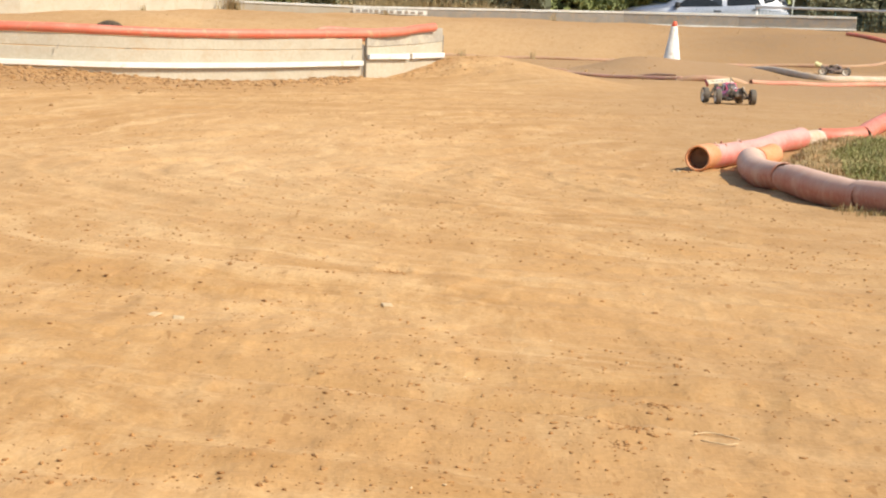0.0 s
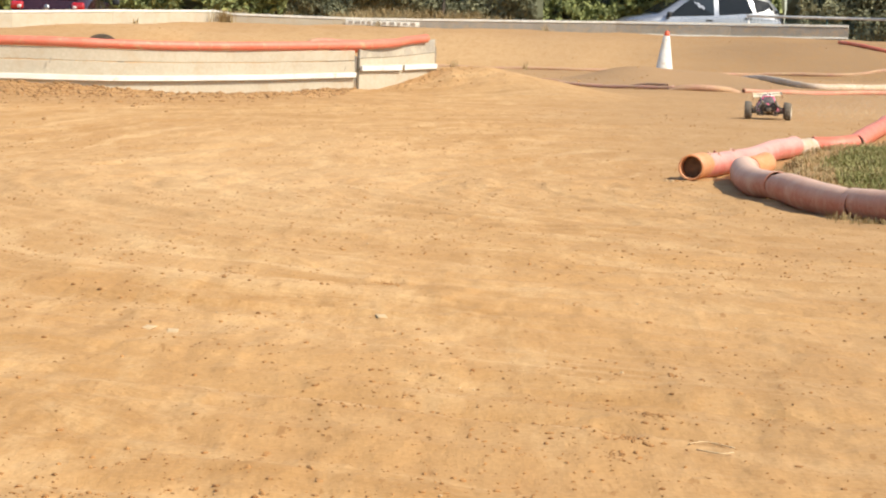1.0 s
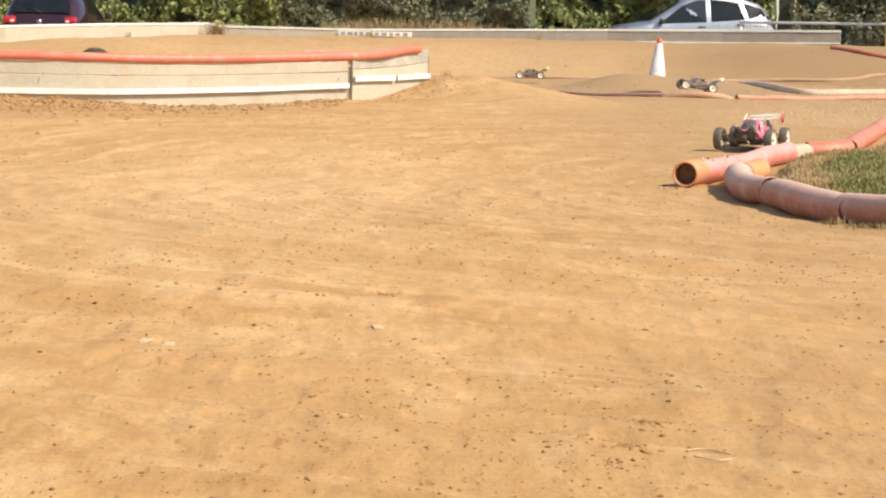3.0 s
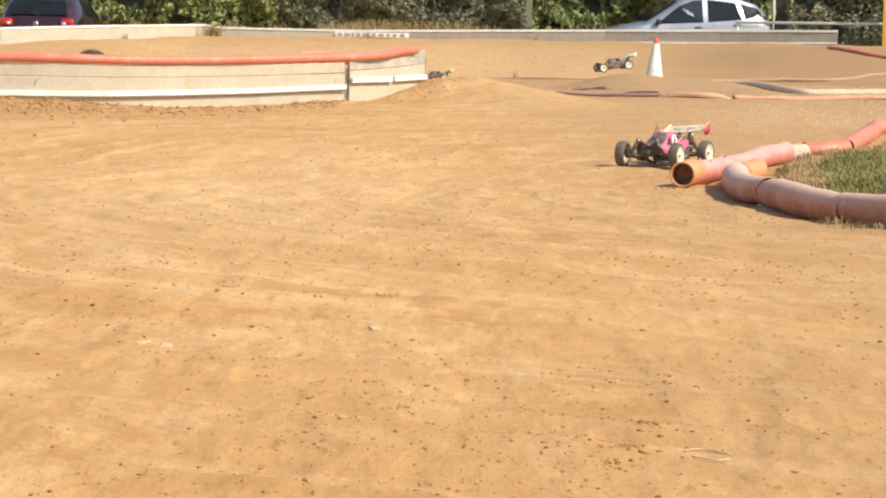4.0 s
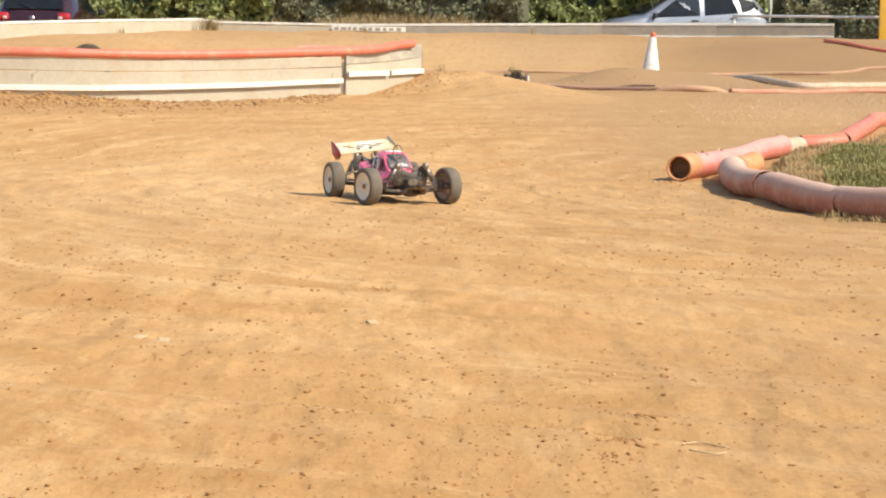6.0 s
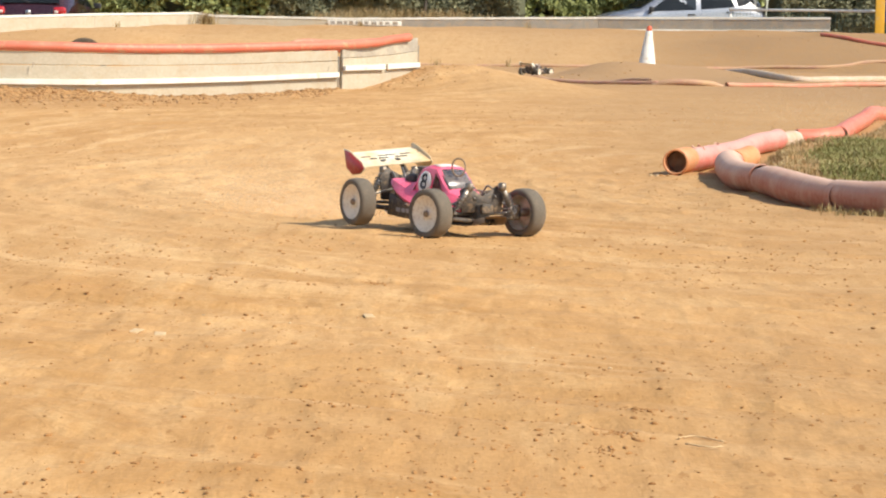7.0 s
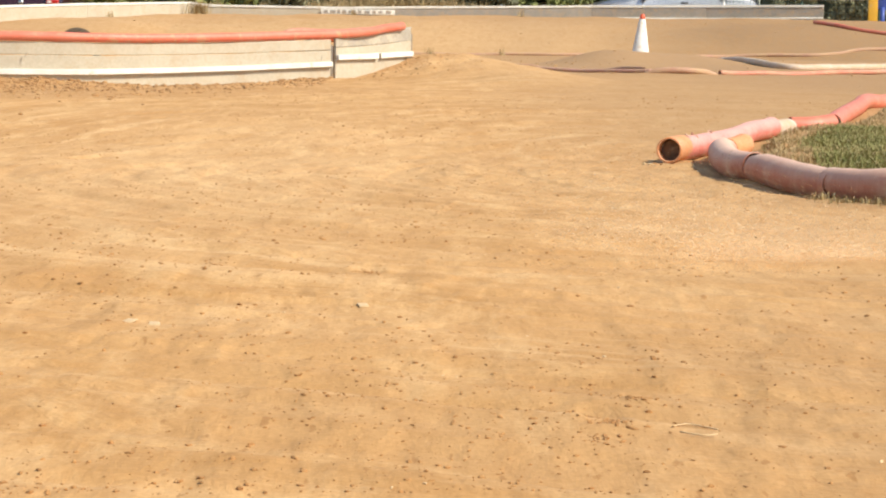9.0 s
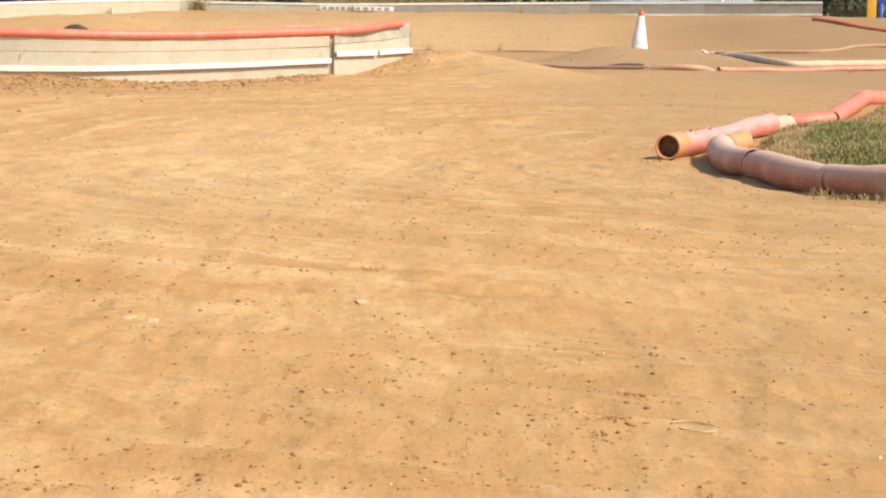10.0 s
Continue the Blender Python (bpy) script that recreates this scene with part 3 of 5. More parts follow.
def make_bend_pipes():
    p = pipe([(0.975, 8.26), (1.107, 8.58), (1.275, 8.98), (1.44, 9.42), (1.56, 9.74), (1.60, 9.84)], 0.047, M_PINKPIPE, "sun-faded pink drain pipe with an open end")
    z = gz(0.93, 8.146)
    part("collar", tube_bm([(0.925, 8.13, z + 0.05), (0.992, 8.31, z + 0.05)], 0.051, 0.02, 22, 0, 0.008), M_ORANGE, p, "chipped orange pipe collar")
    pipe([(1.605, 9.86), (1.67, 9.98), (1.725, 10.09)], 0.041, M_GREYPIPE, "pale dusty pipe joint", seed=3, wobble=0.16)
    pipe([(1.735, 10.11), (1.85, 10.13), (1.955, 10.2)], 0.046, M_REDPIPE, "salmon red drain pipe lying on dirt", seed=4)
    pipe([(1.965, 10.24), (2.10, 10.75), (2.27, 11.35), (2.45, 12.0), (2.62, 12.6), (2.85, 12.95), (3.8, 13.9)], 0.046, M_REDPIPE, "salmon red drain pipe bending away", seed=5)
    pipe([(1.19, 8.40), (1.245, 8.53), (1.29, 8.63)], 0.046, M_ORANGE, "orange drain pipe stub behind the brown elbow", seed=6)
    body = ([0, 0.06, 0.14, 0.45, 0.86, 0.94, 0.95, 1], [0.84, 0.86, 0.95, 1.08, 0.95, 0.91, 0.95, 0.95])
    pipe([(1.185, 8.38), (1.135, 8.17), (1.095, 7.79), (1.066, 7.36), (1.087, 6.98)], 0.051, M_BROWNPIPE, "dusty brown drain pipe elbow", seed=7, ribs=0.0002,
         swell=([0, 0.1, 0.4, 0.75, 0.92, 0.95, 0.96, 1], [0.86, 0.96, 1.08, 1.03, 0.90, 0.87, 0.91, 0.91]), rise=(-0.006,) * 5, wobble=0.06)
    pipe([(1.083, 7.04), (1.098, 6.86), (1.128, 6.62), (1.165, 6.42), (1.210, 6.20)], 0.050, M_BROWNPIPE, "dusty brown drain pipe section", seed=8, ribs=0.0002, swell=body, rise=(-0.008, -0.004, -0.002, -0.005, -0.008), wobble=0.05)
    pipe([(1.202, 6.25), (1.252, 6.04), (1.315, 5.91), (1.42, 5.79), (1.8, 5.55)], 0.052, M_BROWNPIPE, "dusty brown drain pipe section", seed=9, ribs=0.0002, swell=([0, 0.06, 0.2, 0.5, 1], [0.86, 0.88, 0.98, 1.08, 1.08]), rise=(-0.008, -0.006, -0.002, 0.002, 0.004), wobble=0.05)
    # flaking skin and a fill of soil at the open end
    zc = gz(0.99, 8.3) + 0.05
    for k, (t, a) in enumerate(((0.03, 1.9), (0.06, 1.2), (0.10, 1.6), (0.16, 1.0), (0.21, 1.8), (0.42, 1.3), (0.46, 1.7))):
        q = Vector((0.99 + 0.38 * t, 8.30 + 0.92 * t, zc - 0.001)) + Vector((0.92 * math.cos(a), -0.38 * math.cos(a), math.sin(a))) * 0.0475
        part("skin_flake", box_bm(0.012, 0.020, 0.004, q, 0.001, Euler((0.4 * k, 1.57 - a, 0.5 * k)).to_matrix()), M_BROWNPIPE, p, smooth=False)
    part("soil_plug", lathe_bm([(0.0, 0.012), (0.018, 0.006), (0.034, 0.004), (0.0425, 0.0), (0.0425, -0.03)], 20, "Y", m=pose(0.94, 8.175, z + 0.049, 0, 0, -20), caps=False), M_INSIDE, p, "dark soil filling the pipe end")


make_bend_pipes()


def make_far_pipes():
    def wavy(pts, up, down, seed):
        """Plan points with a lift that lets the pipe rise from and sink into the soil."""
        r = random.Random(seed)
        return [(x, y, gz(x, y) + r.uniform(down, up)) for x, y in pts]

    def lay(pts, radius, material, label, seed, step=0.03, sides=10, wobble=0.12):
        tagged(part("drain_pipe", tube_bm(pts, radius, step, sides, 0.0008, 0.004, wobble=wobble, seed=seed), material), label, "pipe", "track pipes")
    lay(wavy([(0.85, 23.9), (1.05, 23.6), (1.3, 23.3), (1.63, 23.05), (1.9, 22.8), (2.2, 22.55), (2.35, 22.45)], 0.035, 0.012, 1), 0.020, M_PALEPINK, "thin pink drain pipe beside the jump", 1)
    lay(wavy([(0.80, 24.2), (1.1, 24.1), (1.4, 23.95), (1.8, 23.6), (2.1, 23.2), (2.3, 22.8)], 0.04, 0.0, 2), 0.018, M_DULLPIPE, "thin faded drain pipe beside the jump", 2)
    lay([(2.28, 22.48, gz(2.28, 22.48) - 0.02), (2.45, 22.42, gz(2.45, 22.42) + 0.02), (2.68, 22.4, gz(2.68, 22.4) + 0.035), (2.92, 22.48, gz(2.92, 22.48) + 0.015), (3.05, 22.55, gz(3.05, 22.55) - 0.02)],
        0.036, M_DULLPIPE, "dusty brown drain pipe half sunk in dirt", 3)
    lay(wavy([(3.10, 22.6), (3.35, 22.75), (3.6, 22.9), (3.9, 23.1), (4.17, 23.35), (4.6, 23.8), (5.1, 24.3), (5.8, 25), (7.5, 26)], 0.034, 0.014, 4), 0.028, M_DULLRED, "red drain pipe along the track edge", 4)
    lay(wavy([(3.9, 29.5), (4.1, 27.8), (4.5, 26.5), (5.2, 27.0), (6.0, 28.0), (8.5, 30)], 0.030, 0.012, 5), 0.046, M_GREYPIPE, "dusty grey drain pipe round the jump", 5, 0.04, 12)
    lay(wavy([(-3.0, 37), (-2, 37), (-1, 36.9), (-0.1, 37), (0.6, 37), (1.4, 37), (2.2, 36.95), (3.1, 37.1)], 0.036, 0.0, 6), 0.032, M_DULLPIPE, "long half-buried pipe at the foot of the bank", 6, 0.06)
    lay(wavy([(3.75, 36.6), (4.1, 36.5), (4.7, 36.7), (5.2, 36.8), (5.9, 36.7), (6.6, 36.6), (7.1, 36.7), (7.8, 36.9), (10, 37)], 0.04, 0.0, 7), 0.036, M_DULLPIPE, "long half-buried pipe at the foot of the bank", 7, 0.06)
    lay(wavy([(7.27, 40.0), (7.6, 39.5), (8.05, 38.9), (9.0, 38.2)], 0.040, 0.03, 8), 0.036, M_REDPIPE, "red drain pipe lying down the bank", 8, 0.05, 12)


make_far_pipes()


# ---- far barrier on the bank ----
def make_far_barrier():
    root = empty("bank_barrier", label="long weathered board fence along the dirt bank", category="barrier")
    line = [(-14, 35, 0.60), (-8.1, 38, 0.748), (-6.6, 40, 0.839), (-4.88, 42, 0.915), (-4.54, 42.05, 0.865), (-1.93, 42, 0.853),
            (1.24, 42, 0.915), (3.16, 42, 0.952), (5.4, 41.6, 0.985), (7.62, 41, 1.01)]
    for (ax, ay, az), (bx, by, bz) in zip(line, line[1:]):
        m = M_GREYBOARD
        board_run("board", (ax, ay), (bx, by), (az - 0.6, bz - 0.6), (az - 0.05, bz - 0.05), 0.03, M_BOARD if bx < 0.5 else m, root)
        board_run("cap_rail", (ax, ay), (bx, by), (az - 0.045, bz - 0.045), (az, bz), 0.06, M_BATTEN, root, 0.012, "white painted top rail")
    board_run("batten", (-9.4, 37.3), (-7.0, 39.4), (0.40, 0.47), (0.45, 0.52), 0.03, M_BATTEN, root, 0.034, "white painted batten")
    board_run("batten", (3.16, 42), (5.4, 41.6), (0.68, 0.70), (0.715, 0.735), 0.03, M_BATTEN, root, 0.034, "white painted batten")
    board_run("batten", (5.4, 41.6), (7.62, 41), (0.70, 0.735), (0.735, 0.77), 0.03, M_BATTEN, root, 0.034, "white painted batten")


make_far_barrier()


def make_cone():
    m = surface("white_cone_plastic", (0.74, 0.70, 0.62), (0.66, 0.60, 0.50), 0.5, coarse=4, fine=50, dirt=DUST, dirt_amount=0.3)
    red = surface("red_cone_tip", (0.75, 0.10, 0.03), (0.65, 0.12, 0.05), 0.5)
    z = gz(3.56, 36.0)
    root = empty("traffic_cone", pose(3.56, 36.0, z, 0, 2, 0), label="tall white traffic cone with a red tip", category="cone")
    part("cone", lathe_bm([(0.165, 0.0), (0.165, 0.02), (0.155, 0.04), (0.055, 0.66), (0.05, 0.665), (0.04, 0.665)], 28), m, root)
    part("tip", lathe_bm([(0.052, 0.655), (0.045, 0.70), (0.032, 0.745), (0.026, 0.75), (0.01, 0.75)], 24), red, root, "red plastic tip")


make_cone()


# ---- buggies ----
def paint(name, base, second, rough=0.35, dust=0.2):
    return surface(name, base, second, rough, coarse=14, fine=220, dirt=(0.5, 0.34, 0.2), dirt_amount=dust, bump=0.05, depth=0.0005, coat=0.3)


M_BLACKPLASTIC = surface("dusty_black_plastic", (0.055, 0.045, 0.037), (0.10, 0.075, 0.052), 0.6, coarse=30, fine=250, dirt=(0.30, 0.20, 0.11), dirt_amount=0.35)
M_RIM = surface("dusty_white_rim", (0.80, 0.71, 0.56), (0.72, 0.62, 0.47), 0.6, coarse=40, fine=250, dirt=(0.46, 0.32, 0.19), dirt_amount=0.35)
M_STEEL = surface("worn_steel", (0.36, 0.33, 0.29), (0.26, 0.22, 0.18), 0.42, 0.8, coarse=60, fine=300, dirt=(0.4, 0.28, 0.16), dirt_amount=0.3)
M_CHROME = surface("bright_worn_metal", (0.34, 0.29, 0.23), (0.24, 0.19, 0.14), 0.38, 0.8, coarse=50, fine=300, dirt=(0.35, 0.25, 0.15), dirt_amount=0.15)
M_COPPER = surface("heat_stained_metal", (0.46, 0.25, 0.16), (0.36, 0.20, 0.13), 0.45, 0.6, coarse=40, fine=200, dirt=(0.45, 0.30, 0.18), dirt_amount=0.3)
M_TYRE = surface("dusty_tyre_rubber", (0.120, 0.098, 0.072), (0.150, 0.120, 0.085), 0.9, coarse=14, fine=260, dirt=(0.20, 0.15, 0.10), dirt_amount=0.25)
M_SPRING = surface("grey_spring_wire", (0.20, 0.18, 0.16), (0.14, 0.12, 0.10), 0.4, 0.6, coarse=60, fine=300)
M_TAN = surface("dust_coated_plastic", (0.30, 0.21, 0.13), (0.22, 0.15, 0.09), 0.8, coarse=40, fine=250)
M_NUMBER = surface("number_disc_white", (0.82, 0.77, 0.70), (0.74, 0.68, 0.60), 0.5, coarse=30, fine=200, dirt=(0.5, 0.36, 0.24), dirt_amount=0.2)
M_INK = surface("black_print", (0.02, 0.02, 0.022), (0.035, 0.03, 0.03), 0.5)
M_GREYPRINT = surface("grey_print", (0.40, 0.36, 0.33), (0.32, 0.28, 0.25), 0.5, coarse=40)
M_TINT = surface("smoked_window_plastic", (0.10, 0.09, 0.085), (0.16, 0.13, 0.11), 0.25, coarse=20, fine=150, dirt=(0.3, 0.22, 0.15), dirt_amount=0.3, coat=0.4)

WHEELS = (("FR", 0.1625, -0.131), ("FL", 0.1625, 0.131), ("RR", -0.1625, -0.131), ("RL", -0.1625, 0.131))


def loft_bm(sections, bm=None):
    """Half sections (x, [(y, z), ...]) from the low edge to the middle, mirrored about y = 0 and joined along x."""
    b = bmesh.new()
    rows = []
    for x, prof in sections:
        right = [b.verts.new((x, -y, z)) for y, z in prof]
        left = [b.verts.new((x, y, z)) for y, z in prof[-2::-1]] if prof[-1][0] == 0 else [b.verts.new((x, y, z)) for y, z in prof[::-1]]
        rows.append(right + left)
    for A, B in zip(rows, rows[1:]):
        for k in range(len(A) - 1):
            b.faces.new([A[k], A[k + 1], B[k + 1], B[k]])
    bmesh.ops.recalc_face_normals(b, faces=b.faces[:])
    return merged(bm, b)


def creased(ob, degrees=24):
    """Smooth faces that break along the moulded creases."""
    ob.data.set_sharp_from_angle(angle=radians(degrees))
    return ob


def solid(bm, thick):
    bmesh.ops.solidify(bm, geom=bm.faces[:], thickness=thick)
    return bm


def rod_bm(a, b, r, bm=None, sides=8):
    a, b = Vector(a), Vector(b)
    c = bmesh.new()
    bmesh.ops.create_cone(c, cap_ends=True, segments=sides, radius1=r, radius2=r, depth=(b - a).length)
    m = Matrix.Translation((a + b) / 2) @ (b - a).to_track_quat("Z", "Y").to_matrix().to_4x4()
    bmesh.ops.transform(c, matrix=m, verts=c.verts)
    return merged(bm, c)


def plate_bm(points, thick, m=None, bevel=0.001):
    """A flat outline in x, z given a thickness in y."""
    b = bmesh.new()
    f = b.faces.new([b.verts.new((x, 0, z)) for x, z in points])
    r = bmesh.ops.extrude_face_region(b, geom=[f])
    bmesh.ops.translate(b, vec=(0, thick, 0), verts=[v for v in r["geom"] if isinstance(v, bmesh.types.BMVert)])
    bmesh.ops.recalc_face_normals(b, faces=b.faces[:])
    if bevel:
        bmesh.ops.bevel(b, geom=[e for e in b.edges if e.calc_face_angle(0) > 0.6], offset=bevel, segments=1, affect="EDGES")
    if m is not None:
        bmesh.ops.transform(b, matrix=m, verts=b.verts)
    return b


def text_mesh(name, text, size, material, parent, m):
    cu = bpy.data.curves.new(name, "FONT")
    cu.body, cu.size, cu.extrude, cu.offset = text, size, 0.0004, 0.0009
    cu.align_x, cu.align_y = "CENTER", "CENTER"
    tmp = new("tmp_text", cu)
    me = bpy.data.meshes.new_from_object(tmp.evaluated_get(bpy.context.evaluated_depsgraph_get()))
    bpy.data.objects.remove(tmp)
    bpy.data.curves.remove(cu)
    me.materials.clear()
    me.materials.append(material)
    ob = new(name, me)
    ob.parent, ob.matrix_basis = parent, m
    return ob


def tyre_bm():
    """A worn buggy tyre about the y axis."""
    R, w = 0.0575, 0.021
    prof = [(0.041, -w * 0.80), (0.043, -w * 0.95), (0.047, -w), (0.052, -w * 0.98), (0.0553, -w * 0.86), (0.0567, -w * 0.6), (0.0573, -w * 0.3), (0.0575, 0), (0.0573, w * 0.3),
            (0.0567, w * 0.6), (0.0553, w * 0.86), (0.052, w * 0.98), (0.047, w), (0.043, w * 0.95), (0.041, w * 0.80)]
    bm = lathe_bm(prof, 44, "Y", caps=False)
    bmesh.ops.recalc_face_normals(bm, faces=bm.faces[:])
    return bm


def rim_bm(side):
    """A dished wheel whose outer face looks to -y (side -1) or +y."""
    s = side
    prof = [(0.0405, -0.017 * s), (0.0425, -0.0165 * s), (0.0425, 0.0185 * s), (0.0410, 0.0195 * s), (0.0395, 0.0175 * s), (0.034, 0.0135 * s),
            (0.020, 0.0105 * s), (0.010, 0.010 * s), (0.0095, 0.012 * s), (0.003, 0.012 * s)]
    return lathe_bm([(r, -h) for r, h in prof], 36, "Y", caps=False)


def make_buggy(label, shell, shell_dark, wing_colour, plate_colour, number=True):
    root = empty("rc_buggy", label=label, category="rc buggy", group="racing buggies")
    P = lambda n, bm, m, l="", smooth=True: part(n, bm, m, root, l, smooth)
    # chassis and guards
    P("chassis_plate", loft_bm([(-0.205, [(0.028, 0.030), (0.028, 0.034), (0, 0.034)]), (-0.16, [(0.036, 0.027), (0.036, 0.031), (0, 0.031)]),
                                (-0.10, [(0.058, 0.026), (0.060, 0.030), (0, 0.030)]), (0.08, [(0.058, 0.026), (0.060, 0.030), (0, 0.030)]),
                                (0.16, [(0.032, 0.027), (0.032, 0.031), (0, 0.031)]), (0.20, [(0.026, 0.034), (0.026, 0.038), (0, 0.038)])]), M_BLACKPLASTIC)
    for s in (-1, 1):
        g = P("side_guard", plate_bm([(-0.125, 0.030), (0.085, 0.028), (0.098, 0.050), (-0.02, 0.060), (-0.118, 0.082)], 0.008, Matrix.Translation((0, s * 0.066 - 0.004, 0))), M_BLACKPLASTIC)
        for x0, w, h in ((-0.075, 0.018, 0.010), (-0.052, 0.016, 0.010), (-0.032, 0.015, 0.010), (-0.008, 0.022, 0.005), (0.018, 0.024, 0.008)):
            part("print_bar", box_bm(w, 0.001, h, (x0, s * 0.0707, 0.0455), 0), M_GREYPRINT, g, smooth=False)
    # body shell: low creased pods, a narrow cab, a flat bonnet
    sec = [(-0.135, [(0.050, 0.098), (0.057, 0.106), (0.054, 0.115), (0.044, 0.117)]),
           (-0.100, [(0.060, 0.080), (0.069, 0.092), (0.061, 0.109), (0.046, 0.113)]),
           (-0.060, [(0.064, 0.066), (0.076, 0.080), (0.062, 0.099), (0.047, 0.109)]),
           (-0.030, [(0.066, 0.060), (0.079, 0.073), (0.062, 0.094), (0.047, 0.117)])]
    creased(P("tail_shell", solid(loft_bm(sec), 0.0015), shell))
    cab = [(-0.032, [(0.066, 0.060), (0.079, 0.073), (0.062, 0.094), (0.052, 0.098), (0.047, 0.120), (0.040, 0.126), (0, 0.128)]),
           (-0.016, [(0.067, 0.057), (0.080, 0.070), (0.061, 0.091), (0.051, 0.095), (0.043, 0.146), (0.034, 0.151), (0, 0.153)]),
           (0.010, [(0.068, 0.053), (0.080, 0.066), (0.060, 0.088), (0.050, 0.092), (0.041, 0.152), (0.033, 0.158), (0, 0.160)]),
           (0.042, [(0.068, 0.050), (0.080, 0.063), (0.059, 0.086), (0.049, 0.090), (0.039, 0.149), (0.031, 0.155), (0, 0.157)]),
           (0.072, [(0.066, 0.049), (0.077, 0.061), (0.057, 0.085), (0.049, 0.090), (0.042, 0.121), (0.034, 0.127), (0, 0.129)]),
           (0.100, [(0.060, 0.049), (0.069, 0.060), (0.054, 0.084), (0.048, 0.091), (0.041, 0.100), (0.033, 0.103), (0, 0.105)]),
           (0.135, [(0.040, 0.056), (0.046, 0.064), (0.040, 0.080), (0.037, 0.086), (0.031, 0.092), (0.024, 0.094), (0, 0.096)]),
           (0.162, [(0.026, 0.064), (0.029, 0.069), (0.026, 0.078), (0.024, 0.081), (0.019, 0.085), (0.012, 0.086), (0, 0.087)])]
    creased(P("cab_shell", solid(loft_bm(cab), 0.0012), shell))
    P("roof_panel", solid(loft_bm([(-0.010, [(0.030, 0.1542), (0, 0.1560)]), (0.010, [(0.029, 0.1598), (0, 0.1613)]), (0.040, [(0.027, 0.1568), (0, 0.1585)])]), 0.0008), M_NUMBER, "white printed roof panel")
    P("windscreen", solid(loft_bm([(0.0480, [(0.035, 0.1465), (0.029, 0.1508), (0, 0.1525)]), (0.072, [(0.0375, 0.1255), (0.031, 0.1290), (0, 0.1306)]),
                                   (0.0960, [(0.037, 0.1068), (0.030, 0.1082), (0, 0.1096)])]), 0.0008), M_TINT, "smoked dusty windscreen")
    for s in (-1, 1):
        w = bmesh.new()
        w.faces.new([w.verts.new(v) for v in ((0.036, s * 0.0500, 0.098), (0.082, s * 0.0485, 0.0985), (0.060, s * 0.0445, 0.127), (0.041, s * 0.0425, 0.141))])
        P("side_window", solid(w, 0.0012 * s), M_TINT)
        for x0, wd in ((-0.022, 0.020), (0.002, 0.014), (0.020, 0.024), (0.044, 0.012)):
            P("side_print", box_bm(wd, 0.0012, 0.0045, (x0, s * 0.0772, 0.0600 - 0.1 * x0), 0, Euler((-0.75 * s, 0.08, 0)).to_matrix()), M_NUMBER, smooth=False)
        if number:
            n = Vector((0.0, s * 1.0, 0.16)).normalized()
            up = Vector((0, -n.z * s, n.y * s)) if s > 0 else Vector((0, n.z, -n.y))
            right = up.cross(n)
            m = Matrix((right, up, n)).transposed().to_4x4()
            m.translation = Vector((0.004, s * 0.0495, 0.1175))
            d = P("number_disc", lathe_bm([(0.0260, -0.0035), (0.0260, 0.0), (0.0255, 0.0004)], 30, m=m), M_NUMBER, "white disc with a black racing number")
            text_mesh("number", "8", 0.052, M_INK, d, m @ Matrix.Translation((0, 0, 0.001)) @ Matrix.Shear("XY", 4, (0.2, 0)))
    # drive parts
    prof = []
    for k in range(6):
        z = 0.118 + k * 0.0065
        prof += [(0.024, z), (0.0285, z + 0.001), (0.0285, z + 0.0045), (0.024, z + 0.0055)]
    fins = lathe_bm(prof, 24)
    bmesh.ops.translate(fins, vec=(-0.054, 0, -0.006), verts=fins.verts)
    P("engine_head", fins, M_BLACKPLASTIC, "black finned engine head")
    P("engine_block", box_bm(0.05, 0.035, 0.085, (-0.048, 0, 0.075), 0.006), M_STEEL)
    P("exhaust_pipe", tube_bm([(-0.05, 0.03, 0.075), (-0.10, 0.05, 0.085), (-0.16, 0.055, 0.08), (-0.205, 0.04, 0.075)], 0.011, 0.01, 12, wall=0.002), M_STEEL, "dull chrome exhaust pipe")
    P("air_filter", lathe_bm([(0.010, 0.0), (0.020, 0.003), (0.022, 0.012), (0.020, 0.020), (0.008, 0.024)], 18, m=Matrix.Translation((-0.100, -0.012, 0.106))), M_BLACKPLASTIC, "dark oiled air filter")
    P("manifold", tube_bm([(-0.055, 0.022, 0.100), (-0.085, 0.040, 0.122), (-0.120, 0.030, 0.128), (-0.150, 0.034, 0.110)], 0.0075, 0.008, 10), M_COPPER, "heat-stained exhaust manifold")
    for k, (y0, z0) in enumerate(((-0.030, 0.130), (0.0, 0.140), (0.030, 0.130))):
        P("tower_brace", rod_bm((-0.176, y0, z0), (-0.140, y0 * 0.6, 0.085), 0.0035), M_STEEL)
    P("fuel_tank", box_bm(0.06, 0.05, 0.05, (0.03, -0.02, 0.06), 0.01), M_BLACKPLASTIC)
    for x, n in ((0.165, "front_gearbox"), (-0.165, "rear_gearbox")):
        P(n, box_bm(0.05, 0.036, 0.05, (x, 0, 0.056), 0.008), M_BLACKPLASTIC)
    P("front_tower", plate_bm([(-0.055, 0.060), (0.055, 0.060), (0.062, 0.112), (0.040, 0.122), (0.0, 0.098), (-0.040, 0.122), (-0.062, 0.112)], 0.005,
                              Matrix.Translation((0.178, 0, 0)) @ Matrix.Rotation(radians(90), 4, "Z")), M_BLACKPLASTIC)
